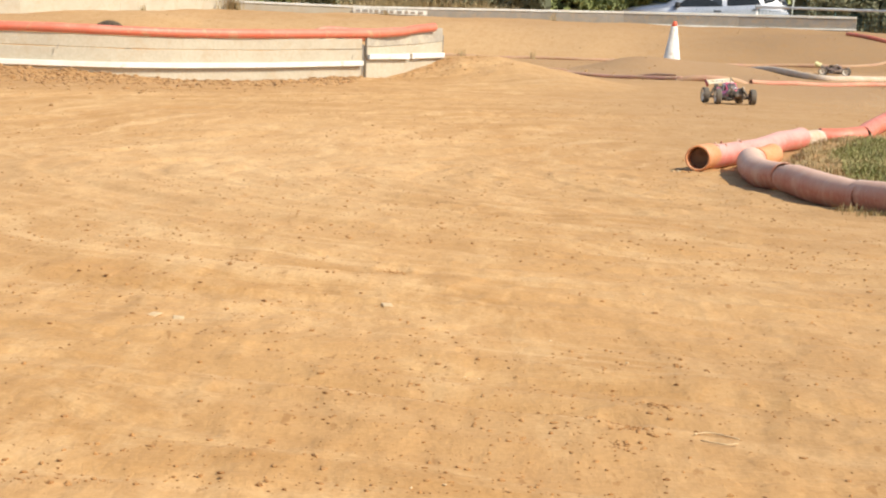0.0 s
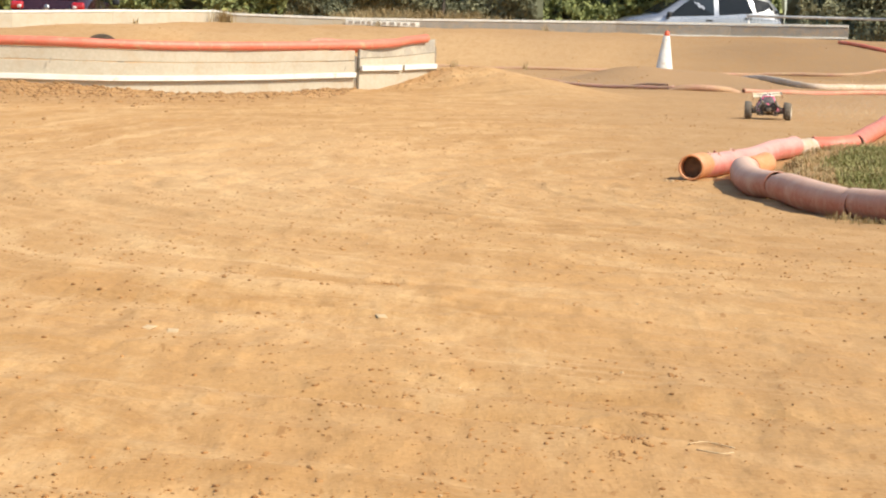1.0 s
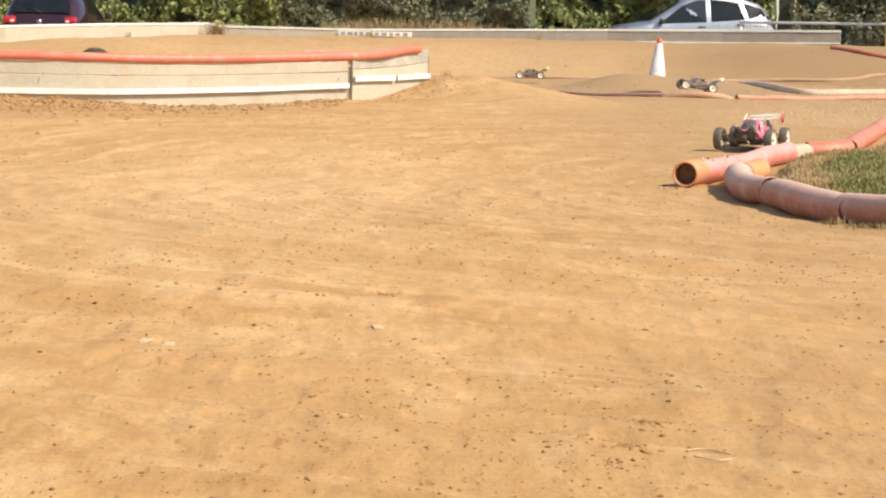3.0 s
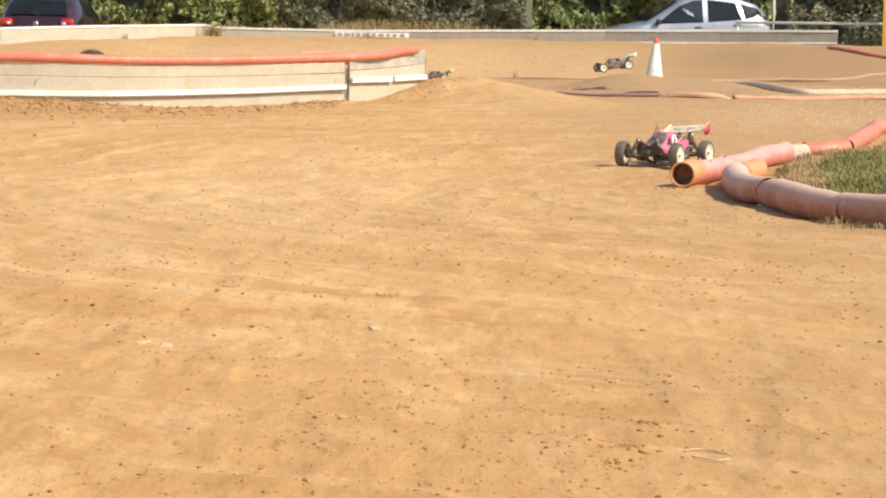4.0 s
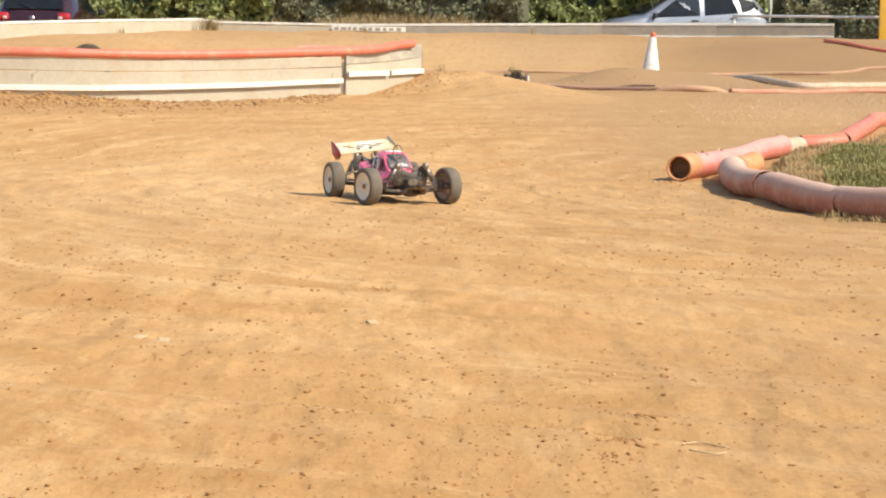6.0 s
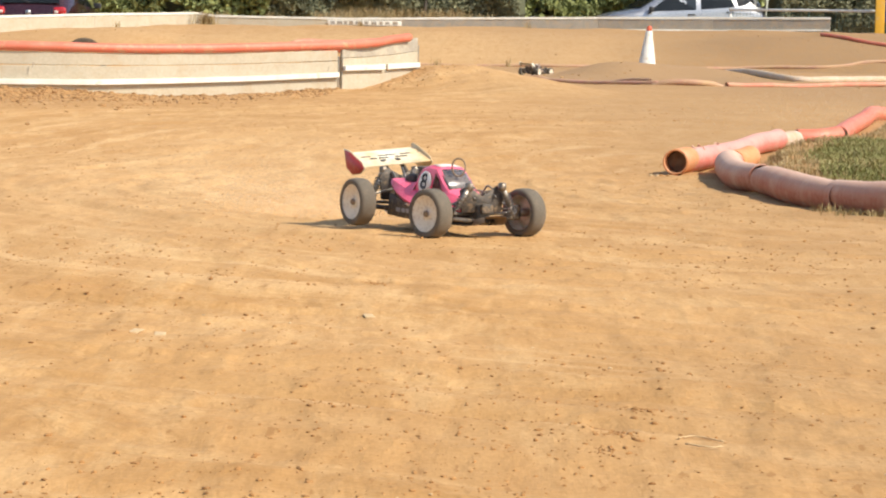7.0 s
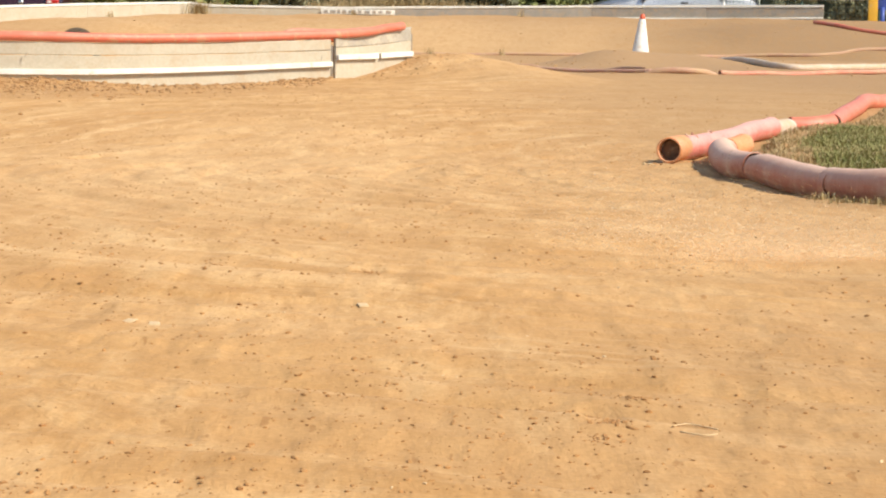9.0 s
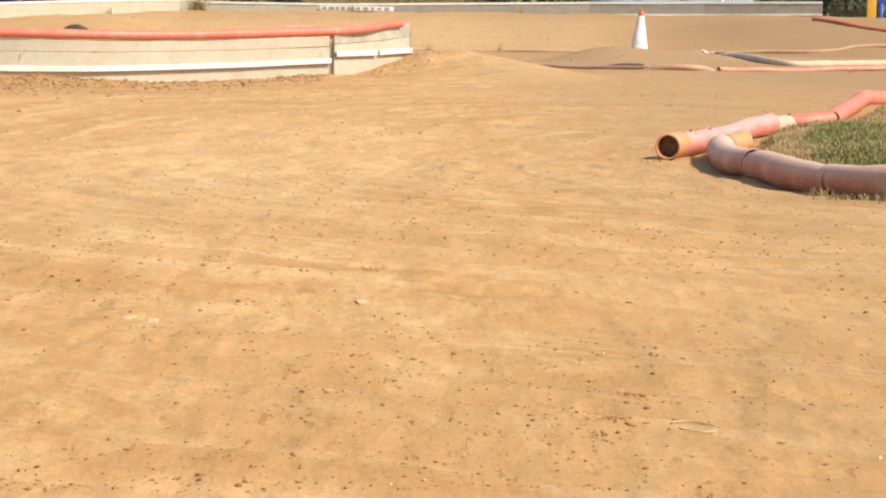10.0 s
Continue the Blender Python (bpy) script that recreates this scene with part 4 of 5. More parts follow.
    P("rear_tower", plate_bm([(-0.055, 0.060), (0.055, 0.060), (0.062, 0.120), (0.040, 0.138), (0.0, 0.120), (-0.040, 0.138), (-0.062, 0.120)], 0.005,
                             Matrix.Translation((-0.178, 0, 0)) @ Matrix.Rotation(radians(90), 4, "Z")), M_BLACKPLASTIC)
    P("front_bumper", loft_bm([(0.185, [(0.030, 0.030), (0.030, 0.044), (0, 0.047)]), (0.215, [(0.036, 0.034), (0.036, 0.050), (0, 0.053)]),
                               (0.235, [(0.030, 0.042), (0.030, 0.054), (0, 0.057)])]), M_TAN, "dust-coated front bumper")
    for sx in (1, -1):
        for s in (-1, 1):
            ax = sx * 0.1625
            arm = rod_bm((ax - 0.022, s * 0.022, 0.040), (ax, s * 0.108, 0.048), 0.0055)
            rod_bm((ax + 0.022, s * 0.022, 0.040), (ax, s * 0.108, 0.048), 0.0055, arm)
            box_bm(0.02, 0.018, 0.010, (ax, s * 0.102, 0.048), 0.003, bm=arm)
            P("lower_arm", arm, M_BLACKPLASTIC)
            P("upper_link", rod_bm((ax + 0.005 * sx, s * 0.03, 0.088), (ax, s * 0.110, 0.072), 0.003), M_STEEL)
            P("drive_shaft", rod_bm((ax, s * 0.018, 0.055), (ax, s * 0.125, 0.0575), 0.004), M_STEEL)
            P("hub_carrier", box_bm(0.018, 0.016, 0.036, (ax, s * 0.108, 0.058), 0.004), M_BLACKPLASTIC)
            top, low = Vector((sx * 0.190, s * 0.048, 0.116 + (0.012 if sx < 0 else 0))), Vector((sx * 0.182, s * 0.088, 0.050))
            sh = P("shock", rod_bm(top, top.lerp(low, 0.62), 0.0068, sides=12), M_STEEL, "oil-filled metal shock absorber")
            rod = rod_bm(top.lerp(low, 0.6), low, 0.0025)
            part("shock_rod", rod, M_STEEL, sh)
            ax_v = (low - top)
            q = ax_v.to_track_quat("Z", "Y").to_matrix()
            turns = [top + q @ Vector((0.0098 * math.cos(k * 0.7), 0.0098 * math.sin(k * 0.7), ax_v.length * (0.2 + 0.7 * k / 62))) for k in range(63)]
            part("spring", tube_bm(turns, 0.0013, 0.005, 5), M_SPRING, sh)
    P("hand_loop", tube_bm([(0.080 + 0.010 * math.cos(a), -0.004 + 0.012 * math.cos(a), 0.158 + 0.021 * math.sin(a)) for a in [k * math.tau / 16 - 1.4 for k in range(17)]], 0.0022, 0.005, 7), M_TAN, "thin dusty wire loop")
    wires = None
    rng = random.Random(5)
    for k in range(7):
        a = Vector((rng.uniform(0.12, 0.17), rng.uniform(-0.03, 0.03), rng.uniform(0.07, 0.10)))
        b = Vector((rng.uniform(0.13, 0.19), rng.uniform(-0.04, 0.04), rng.uniform(0.085, 0.12)))
        wires = tube_bm([a, (a + b) / 2 + Vector((0, 0, 0.015)), b], 0.0022, 0.006, 6, bm=wires)
    P("wiring", wires, M_STEEL)
    for x, y, z, w, d, h in ((0.150, 0.022, 0.088, 0.030, 0.016, 0.020), (0.170, -0.020, 0.092, 0.016, 0.014, 0.018), (0.196, 0.0, 0.070, 0.012, 0.030, 0.022)):
        P("servo_box", box_bm(w, d, h, (x, y, z), 0.003), M_BLACKPLASTIC)
    for s in (-1, 1):
        P("steering_link", rod_bm((0.150, s * 0.02, 0.072), (0.148, s * 0.108, 0.062), 0.0028), M_STEEL)
        P("shock_cap", lathe_bm([(0.004, 0.010), (0.0095, 0.008), (0.0095, -0.006), (0.006, -0.010)][::-1], 14, m=Matrix.Translation((0.190, s * 0.046, 0.120))), M_CHROME, "bright metal shock cap")
        P("shock_cap", lathe_bm([(0.004, 0.010), (0.0095, 0.008), (0.0095, -0.006), (0.006, -0.010)][::-1], 14, m=Matrix.Translation((-0.190, s * 0.046, 0.132))), M_CHROME, "bright metal shock cap")
    # wing
    tilt = Matrix.Translation((-0.236, 0, 0.158)) @ Matrix.Rotation(radians(5), 4, "X") @ Matrix.Rotation(radians(13), 4, "Y")
    wing = loft_bm([(-0.052, [(0.097, 0.006), (0.090, 0.004), (0, 0.004)]), (-0.030, [(0.097, 0.002), (0.090, 0.0), (0, 0.0)]), (-0.029, [(0.097, 0.006), (0.090, 0.005), (0, 0.005)]),
                    (-0.006, [(0.097, -0.001), (0.090, -0.002), (0, -0.002)]), (-0.005, [(0.097, 0.004), (0.090, 0.003), (0, 0.003)]),
                    (0.040, [(0.097, -0.003), (0.090, -0.004), (0, -0.004)])])
    solid(wing, 0.0022)
    bmesh.ops.transform(wing, matrix=tilt, verts=wing.verts)
    wg = P("wing", wing, wing_colour, "cream moulded rear wing, stained and worn", smooth=False)
    rim_line = [(-0.058, 0.016), (-0.030, 0.018), (0.030, 0.008), (0.047, -0.004), (0.028, -0.024), (-0.008, -0.037), (-0.040, -0.028)]
    for s in (-1, 1):
        end = plate_bm(rim_line, 0.002, tilt @ Matrix.Translation((0, s * 0.098 - 0.001, 0)), 0.0004)
        ep = part("end_plate", end, wing_colour, wg)
        face = plate_bm([(x * 0.93, z * 0.90 - 0.001) for x, z in rim_line], 0.0008, tilt @ Matrix.Translation((0, s * 0.0996 - 0.0004, 0)), 0)
        part("sticker", face, plate_colour, ep, "red outer face of the end plate" if number else "")
    for x, y, w, d in ((0.018, -0.03, 0.010, 0.012), (0.018, 0.012, 0.010, 0.012), (0.004, -0.05, 0.004, 0.020), (0.004, -0.02, 0.004, 0.026), (0.004, 0.03, 0.004, 0.034),
                       (-0.017, -0.06, 0.004, 0.028), (-0.017, 0.0, 0.004, 0.05), (-0.017, 0.055, 0.004, 0.03)):
        marks = box_bm(w, d, 0.0012, (x, y, 0.0062 - 0.14 * max(0, x + 0.005) + (0.001 if x < -0.01 else 0) - 0.0035 * (x < -0.01)), 0)
        bmesh.ops.transform(marks, matrix=tilt, verts=marks.verts)
        part("print_bar", marks, M_INK, wg, smooth=False)
    for s in (-1, 1):
        P("wing_mount", tube_bm([(-0.176, s * 0.026, 0.112), (-0.200, s * 0.026, 0.132), (-0.222, s * 0.026, 0.1465)], 0.0055, 0.01, 8), M_BLACKPLASTIC)
    # wheels
    made = {}
    for n, x, y in WHEELS:
        s = 1 if y > 0 else -1
        hub = P("wheel", lathe_bm([(0.009, -0.012), (0.010, -0.010), (0.010, 0.010), (0.007, 0.014)], 12, "Y"), M_STEEL)
        hub.matrix_basis = pose(x, y, 0.0575)
        t = new("tyre", TYRE)
        t.parent = hub
        part("rim", rim_bm(s), M_RIM, hub, "dusty off-white dish rim")
        part("wheel_nut", lathe_bm([(0.008, 0.008 * 1), (0.0075, 0.017), (0.004, 0.018)] if s < 0 else [(0.008, -0.008), (0.0075, -0.017), (0.004, -0.018)], 6, "Y"), M_TAN, hub)
        made[n] = hub
    return root, made


_t = part("tyre", tyre_bm(), M_TYRE)
TYRE = _t.data
bpy.data.objects.remove(_t)
M_PINK = paint("hot_pink_lexan", (0.95, 0.15, 0.235), (0.93, 0.13, 0.21), 0.3, 0.08)
M_WING = surface("cream_wing_plastic", (0.82, 0.75, 0.60), (0.66, 0.45, 0.20), 0.45, coarse=9, fine=150, dirt=(0.5, 0.36, 0.2), dirt_amount=0.2)
M_WINGRED = surface("red_end_plate", (0.52, 0.045, 0.045), (0.42, 0.05, 0.045), 0.5, coarse=20, fine=200, dirt=(0.45, 0.3, 0.18), dirt_amount=0.15)
M_DARKSHELL = paint("dark_shell", (0.10, 0.07, 0.06), (0.16, 0.10, 0.07), 0.4, 0.4)
M_BLUESHELL = paint("blue_shell", (0.10, 0.16, 0.30), (0.2, 0.25, 0.35), 0.4, 0.3)
M_PALEWING = surface("pale_wing", (0.70, 0.66, 0.56), (0.6, 0.55, 0.42), 0.5, coarse=9, fine=150)
M_YELLOWWING = surface("pale_yellow_wing", (0.72, 0.62, 0.30), (0.62, 0.52, 0.25), 0.5, coarse=9, fine=150)
racer, racer_wheels = make_buggy("pink radio-controlled racing buggy with a cream rear wing", M_PINK, M_PINK, M_WING, M_WINGRED)
jumper, jumper_wheels = make_buggy("dusty dark radio-controlled buggy with a pale wing", M_DARKSHELL, M_DARKSHELL, M_PALEWING, M_PALEWING, False)
chaser, chaser_wheels = make_buggy("brown radio-controlled buggy with a pale yellow wing", M_DARKSHELL, M_DARKSHELL, M_YELLOWWING, M_YELLOWWING, False)
blue_one, blue_wheels = make_buggy("blue and white radio-controlled buggy behind the jump", M_BLUESHELL, M_BLUESHELL, M_PALEWING, M_PALEWING, False)


# ---- planting ----
def leaf_material(name, dark, light, bright):
    m, nt, bsdf = nodes_of(name)
    rnd = nt.nodes.new("ShaderNodeNewGeometry").outputs["Random Per Island"]
    p = nt.nodes.new("ShaderNodeNewGeometry").outputs["Position"]
    patch = noise_of(nt, p, 1.1, 3, 0.6, 0.4, 0.62)
    col = mixed(nt, rnd, dark, light)
    col = mixed(nt, mixed_value(nt, patch, 0.7), col, mixed(nt, rnd, light, bright))
    nt.links.new(col, bsdf.inputs["Base Color"])
    bsdf.inputs["Roughness"].default_value = 0.6
    bsdf.inputs["Specular IOR Level"].default_value = 0.25
    return m


M_LEAF = leaf_material("vine_leaves", (0.13, 0.15, 0.055), (0.22, 0.24, 0.08), (0.37, 0.37, 0.12))
M_DARKLEAF = leaf_material("dry_conifer_leaves", (0.14, 0.145, 0.085), (0.20, 0.195, 0.105), (0.27, 0.245, 0.13))
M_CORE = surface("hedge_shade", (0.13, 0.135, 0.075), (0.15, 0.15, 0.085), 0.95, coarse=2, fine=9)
M_GRASS = leaf_material("grass_blades", (0.145, 0.145, 0.034), (0.23, 0.215, 0.065), (0.37, 0.31, 0.13))
M_STRAW = leaf_material("dry_grass_blades", (0.26, 0.185, 0.075), (0.37, 0.265, 0.12), (0.46, 0.34, 0.17))
M_BARK = surface("grey_bark", (0.09, 0.07, 0.05), (0.05, 0.04, 0.03), 0.9, coarse=6, fine=40, bump=0.6, depth=0.01)


def from_arrays(name, verts, faces, material):
    me = bpy.data.meshes.new(name)
    me.from_pydata(verts.tolist(), [], faces.tolist())
    me.materials.append(material)
    return new(name, me)


def leaves(name, at, size, material, droop=0.3, seed=1):
    """Folded four-cornered leaves, turned at random, at the rows of `at`."""
    r = np.random.RandomState(seed)
    n = len(at)
    d = r.normal(size=(n, 3))
    d[:, 2] -= droop
    d /= np.linalg.norm(d, axis=1)[:, None]
    e = np.cross(d, r.normal(size=(n, 3)))
    e /= np.linalg.norm(e, axis=1)[:, None]
    u = np.cross(d, e)
    s = (size * r.uniform(0.55, 1.35, n))[:, None]
    v = np.stack([at - d * s * 0.5, at + e * s * 0.36 + u * s * 0.12, at + d * s * 0.6, at - e * s * 0.36 + u * s * 0.12], 1).reshape(-1, 3)
    return from_arrays(name, v, np.arange(n * 4).reshape(n, 4), material)


def hedge(label, x0, x1, y, height, count, size, material, gap, seed):
    r = np.random.RandomState(seed)
    x, z = r.uniform(x0, x1, count * 2), r.uniform(0.1, 1, count * 2) ** 0.85 * height
    lump = fbm(x * 0.9 + seed, z * 1.1, 4)
    keep = fbm(x * 2.6 + 31 + seed, z * 2.2, 3) + 0.25 * r.rand(count * 2) > gap
    x, z, lump = x[keep], z[keep], lump[keep]
    top = height * (0.93 + 0.25 * fbm(x * 0.8, x * 0 + seed, 3))
    depth = r.uniform(0, 1, len(x)) ** 2 * 0.7
    at = np.stack([x, y - 1.1 * lump + depth, np.minimum(z, top) + 0.2], 1)
    ob = tagged(leaves("hedge", at, size, material, seed=seed), label, "hedge", kind="stuff")
    # added backing sheet, its colour standing for the shade between the leaves
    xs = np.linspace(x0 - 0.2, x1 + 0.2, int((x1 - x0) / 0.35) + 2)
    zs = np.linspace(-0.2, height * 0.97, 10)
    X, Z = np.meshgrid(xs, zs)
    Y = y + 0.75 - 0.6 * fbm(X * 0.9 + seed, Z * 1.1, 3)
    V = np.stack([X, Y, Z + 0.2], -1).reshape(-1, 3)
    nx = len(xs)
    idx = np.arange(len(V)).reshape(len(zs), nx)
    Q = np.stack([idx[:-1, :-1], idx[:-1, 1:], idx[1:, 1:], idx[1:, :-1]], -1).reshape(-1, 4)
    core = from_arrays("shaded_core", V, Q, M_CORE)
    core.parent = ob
    for k in range(int((x1 - x0) / 1.6)):
        px = r.uniform(x0, x1)
        tb = tube_bm([(px, y + 0.2, 0.1), (px + r.uniform(-0.2, 0.2), y + 0.1, height * 0.5), (px + r.uniform(-0.4, 0.4), y + 0.3, height * 0.95)], 0.05, 0.3, 7)
        part("stem", tb, M_BARK, ob)
    return ob


hedge("tall hedge of bright vine leaves behind the parked cars", -22, -4.2, 51.0, 3.2, 24000, 0.15, M_LEAF, -0.10, 3)
hedge("dense dull green conifer hedge with dry patches", -4.3, 1.9, 51.6, 3.2, 24000, 0.10, M_DARKLEAF, -0.2, 5)
hedge("leafy green hedge beside the silver car", 1.8, 8.2, 53.6, 3.3, 13000, 0.15, M_LEAF, -0.10, 8)
hedge("mid green shrubs behind the wire fence", 8.0, 22, 49.5, 3.3, 24000, 0.12, M_DARKLEAF, -0.18, 9)


def blades(name, xy, height, width, material, seed, lean=0.5):
    r = np.random.RandomState(seed)
    n = len(xy)
    z = ground_height(xy[:, 0], xy[:, 1])
    base = np.column_stack([xy, z])
    a = r.uniform(0, math.tau, n)
    side = np.column_stack([np.cos(a), np.sin(a), np.zeros(n)])
    out = np.column_stack([-np.sin(a), np.cos(a), np.zeros(n)]) * r.uniform(-lean, lean, n)[:, None]
    h = (height * r.uniform(0.5, 1.3, n))[:, None]
    w = (width * r.uniform(0.6, 1.3, n))[:, None]
    up = np.array([0, 0, 1.0])
    v = np.stack([base - side * w, base + side * w, base + out * h * 0.4 + up * h * 0.6 + side * w * 0.7, base + out * h * 0.4 + up * h * 0.6 - side * w * 0.7,
                  base + out * h * 1.1 + up * h], 1).reshape(-1, 3)
    i = np.arange(n)[:, None] * 5
    me = bpy.data.meshes.new(name)
    me.from_pydata(v.tolist(), [], (i + [0, 1, 2, 3]).tolist() + (i + [3, 2, 4]).tolist())
    me.materials.append(material)
    return new(name, me)


def make_grass():
    r = np.random.RandomState(4)
    p = np.column_stack([r.uniform(1.05, 3.1, 190000), r.uniform(5.4, 12.6, 190000)])
    m = grass_mask(p[:, 0], p[:, 1])
    tone = fbm(p[:, 0] * 1.6, p[:, 1] * 0.9, 3)
    deep = grass_mask(p[:, 0] - 0.10 - 0.10 * ramp(p[:, 1], 7.5, 9.5), p[:, 1])
    inner = ramp(deep, 0.1, 1.0) * (tone > -0.16)
    green = p[(r.rand(len(p)) < inner * 0.75)]
    dry = p[(r.rand(len(p)) < 0.30 * ramp(m, 0.02, 0.5))]
    tagged(blades("grass", green[:110000], 0.026, 0.0026, M_GRASS, 1, 1.1), "short green grass inside the bend", "grass", kind="stuff")
    tagged(blades("dry_grass", dry[:40000], 0.022, 0.0022, M_STRAW, 2, 0.9), "dry trampled grass at the track edge", "grass", kind="stuff")
    tuft = np.concatenate([r.normal((cx, cy), s, (n, 2)) for cx, cy, s, n in ((1.225, 5.98, 0.03, 90), (1.30, 5.78, 0.05, 190), (1.20, 5.85, 0.05, 120), (1.13, 6.05, 0.03, 60), (1.42, 5.66, 0.05, 190))])
    tagged(blades("weed_tuft", tuft, 0.022, 0.0016, M_STRAW, 3, 0.9), "dry weeds at the foot of the brown pipe", "weeds", kind="stuff")
    x = r.uniform(-12, 4.0, 9000)
    y = np.interp(x, [-14, -8.1, -6.6, -4.88, 1.2, 4], [35, 38, 40, 42, 42, 41.9]) + r.uniform(0.15, 0.6, len(x))
    k = fbm(x * 1.5, x * 0, 3) > -0.12
    bank = blades("dry_grass", np.column_stack([x, y])[k], 0.24, 0.006, M_STRAW, 6, 0.5)
    tagged(bank, "dry brown grass along the top of the bank", "grass", kind="stuff")
    brush = np.column_stack([r.uniform(-2.1, 0.5, 2600), r.uniform(42.6, 43.6, 2600)])
    tagged(blades("dry_brush", brush, 0.34, 0.008, M_STRAW, 7, 0.9), "heap of dry brown brush behind the fence", "brush", kind="stuff")
    w = np.column_stack([r.normal(-4.66, 0.10, 170), r.normal(41.75, 0.05, 170)])
    tagged(blades("dead_weed", w, 0.24, 0.007, M_STRAW, 8, 1.1), "dead brown weed growing against the board fence", "weed", kind="stuff")
    for cx, cy in ((-6.2, 40.1), (-1.6, 41.85), (1.75, 41.85), (1.2, 36.7), (-0.05, 36.8)):
        tagged(blades("dead_weed", np.column_stack([r.normal(cx, 0.04, 22), r.normal(cy, 0.03, 22)]), 0.13, 0.006, M_STRAW, 9, 1.0), "small dead weed stalks", "weed", kind="stuff")


make_grass()


# ---- loose soil ----
def clods(name, xy, size, material, seed, sink=0.25):
    r = np.random.RandomState(seed)
    b = bmesh.new()
    bmesh.ops.create_icosphere(b, subdivisions=1, radius=1)
    V = np.array([v.co[:] for v in b.verts])
    F = np.array([[v.index for v in f.verts] for f in b.faces])
    b.free()
    n, k = len(xy), len(V)
    z = ground_height(xy[:, 0], xy[:, 1])
    a = r.uniform(0, math.tau, n)
    ca, sa = np.cos(a), np.sin(a)
    W = V[None] * (1 + 0.45 * (r.rand(n, k, 1) - 0.5)) * (np.array([1.25, 0.9, 0.62]) * r.uniform(0.7, 1.3, (n, 3)))[:, None, :] * size[:, None, None]
    X = W[..., 0] * ca[:, None] - W[..., 1] * sa[:, None] + xy[:, 0][:, None]
    Y = W[..., 0] * sa[:, None] + W[..., 1] * ca[:, None] + xy[:, 1][:, None]
    Z = W[..., 2] + (z + size * 0.62 * (1 - sink) - 0.25 * size)[:, None]
    faces = (F[None] + (np.arange(n) * k)[:, None, None]).reshape(-1, 3)
    return from_arrays(name, np.stack([X, Y, Z], -1).reshape(-1, 3), faces, material)


def make_loose_soil():
    r = np.random.RandomState(12)
    y = 1.9 + 13 * r.rand(16000) ** 2.0
    x = (r.rand(16000) * 2 - 1) * (0.10 + 0.235 * y)
    keep = fbm(x * 2.2 + 9, y * 1.2, 3) + 0.7 * r.rand(16000) - 0.12 * ramp(-x, -0.4, 0.4) * ramp(y, 3, 5) > 0.24
    xy = np.column_stack([x, y])[keep]
    size = np.clip(r.lognormal(math.log(0.00115), 0.55, len(xy)), 0.0006, 0.0034) * (0.9 + 0.07 * xy[:, 1])
    tagged(clods("dirt_clods", xy, size, M_CLOD, 1), "scattered small dark clods of dry soil", "clods", kind="stuff")
    pale = np.column_stack([(r.rand(90) * 2 - 1) * 1.2, 1.9 + 6 * r.rand(90) ** 1.6])
    tagged(clods("pebbles", pale, np.clip(r.lognormal(math.log(0.0022), 0.5, 90), 0.0008, 0.0028), M_STONE, 2), "small pale pebbles lying on the dirt", "pebbles", kind="stuff")
    # scuffed prints
    prints = [(0.246, 2.41, 0.010, 60), (0.225, 2.44, 0.008, 30), (0.195, 2.22, 0.010, 60), (0.185, 2.28, 0.007, 40), (0.168, 2.32, 0.008, 30), (0.215, 2.20, 0.010, 25), (0.175, 2.13, 0.014, 30), (-0.114, 3.727, 0.011, 70),
              (-0.40, 3.83, 0.02, 20), (0.748, 6.4, 0.06, 50), (0.222, 3.41, 0.02, 14), (-0.907, 5.01, 0.03, 18), (0.104, 12.17, 0.05, 20), (0.80, 6.9, 0.08, 40), (0.62, 4.3, 0.08, 40)]
    xy = np.concatenate([r.normal((cx, cy), (s, s * 1.5), (n, 2)) for cx, cy, s, n in prints])
    tagged(clods("crumbled_soil", xy, np.clip(r.lognormal(math.log(0.0014), 0.5, len(xy)), 0.0007, 0.0032), M_CLOD, 3), "crumbled soil round old footprints", "clods", kind="stuff")
    big = np.array([(0.114, 2.24), (-0.193, 2.022), (-0.319, 2.604), (-0.416, 2.216), (-0.431, 2.733), (0.45, 2.407), (-0.30, 2.06), (0.02, 2.02), (-0.27, 2.10), (-0.12, 1.98), (-0.52, 2.5), (0.30, 2.75)])
    tagged(clods("soil_lumps", big, np.full(len(big), 0.0036), M_CLOD, 4), "larger dark lumps of dry soil", "clods", kind="stuff")
    x = r.uniform(-5.5, -0.9, 8000)
    y = wall_line(x) - 0.10 - np.abs(r.normal(0, 1.0 + 1.2 * ramp(-x, 0.6, 2.2)))
    tagged(clods("bank_rubble", np.column_stack([x, y]), np.clip(r.lognormal(math.log(0.0075), 0.55, len(x)), 0.003, 0.024), M_BANKSTONE, 5), "stony crumbled soil along the barrier foot", "rubble", kind="stuff")
    xy = np.column_stack([r.normal(-0.3, 0.32, 420), r.normal(19.7, 0.6, 420)])
    tagged(clods("heap_rubble", xy, np.clip(r.lognormal(math.log(0.0055), 0.5, 420), 0.003, 0.016), M_RUBBLE, 6), "stony soil on the heap beside the barrier", "rubble", kind="stuff")
    xy = np.column_stack([r.uniform(-8, 9, 2500), r.uniform(22.0, 41, 2500)])
    tagged(clods("far_clods", xy, np.clip(r.lognormal(math.log(0.007), 0.5, 2500), 0.003, 0.02), M_RUBBLE, 7), "scattered clods on the far dirt and bank", "clods", kind="stuff")
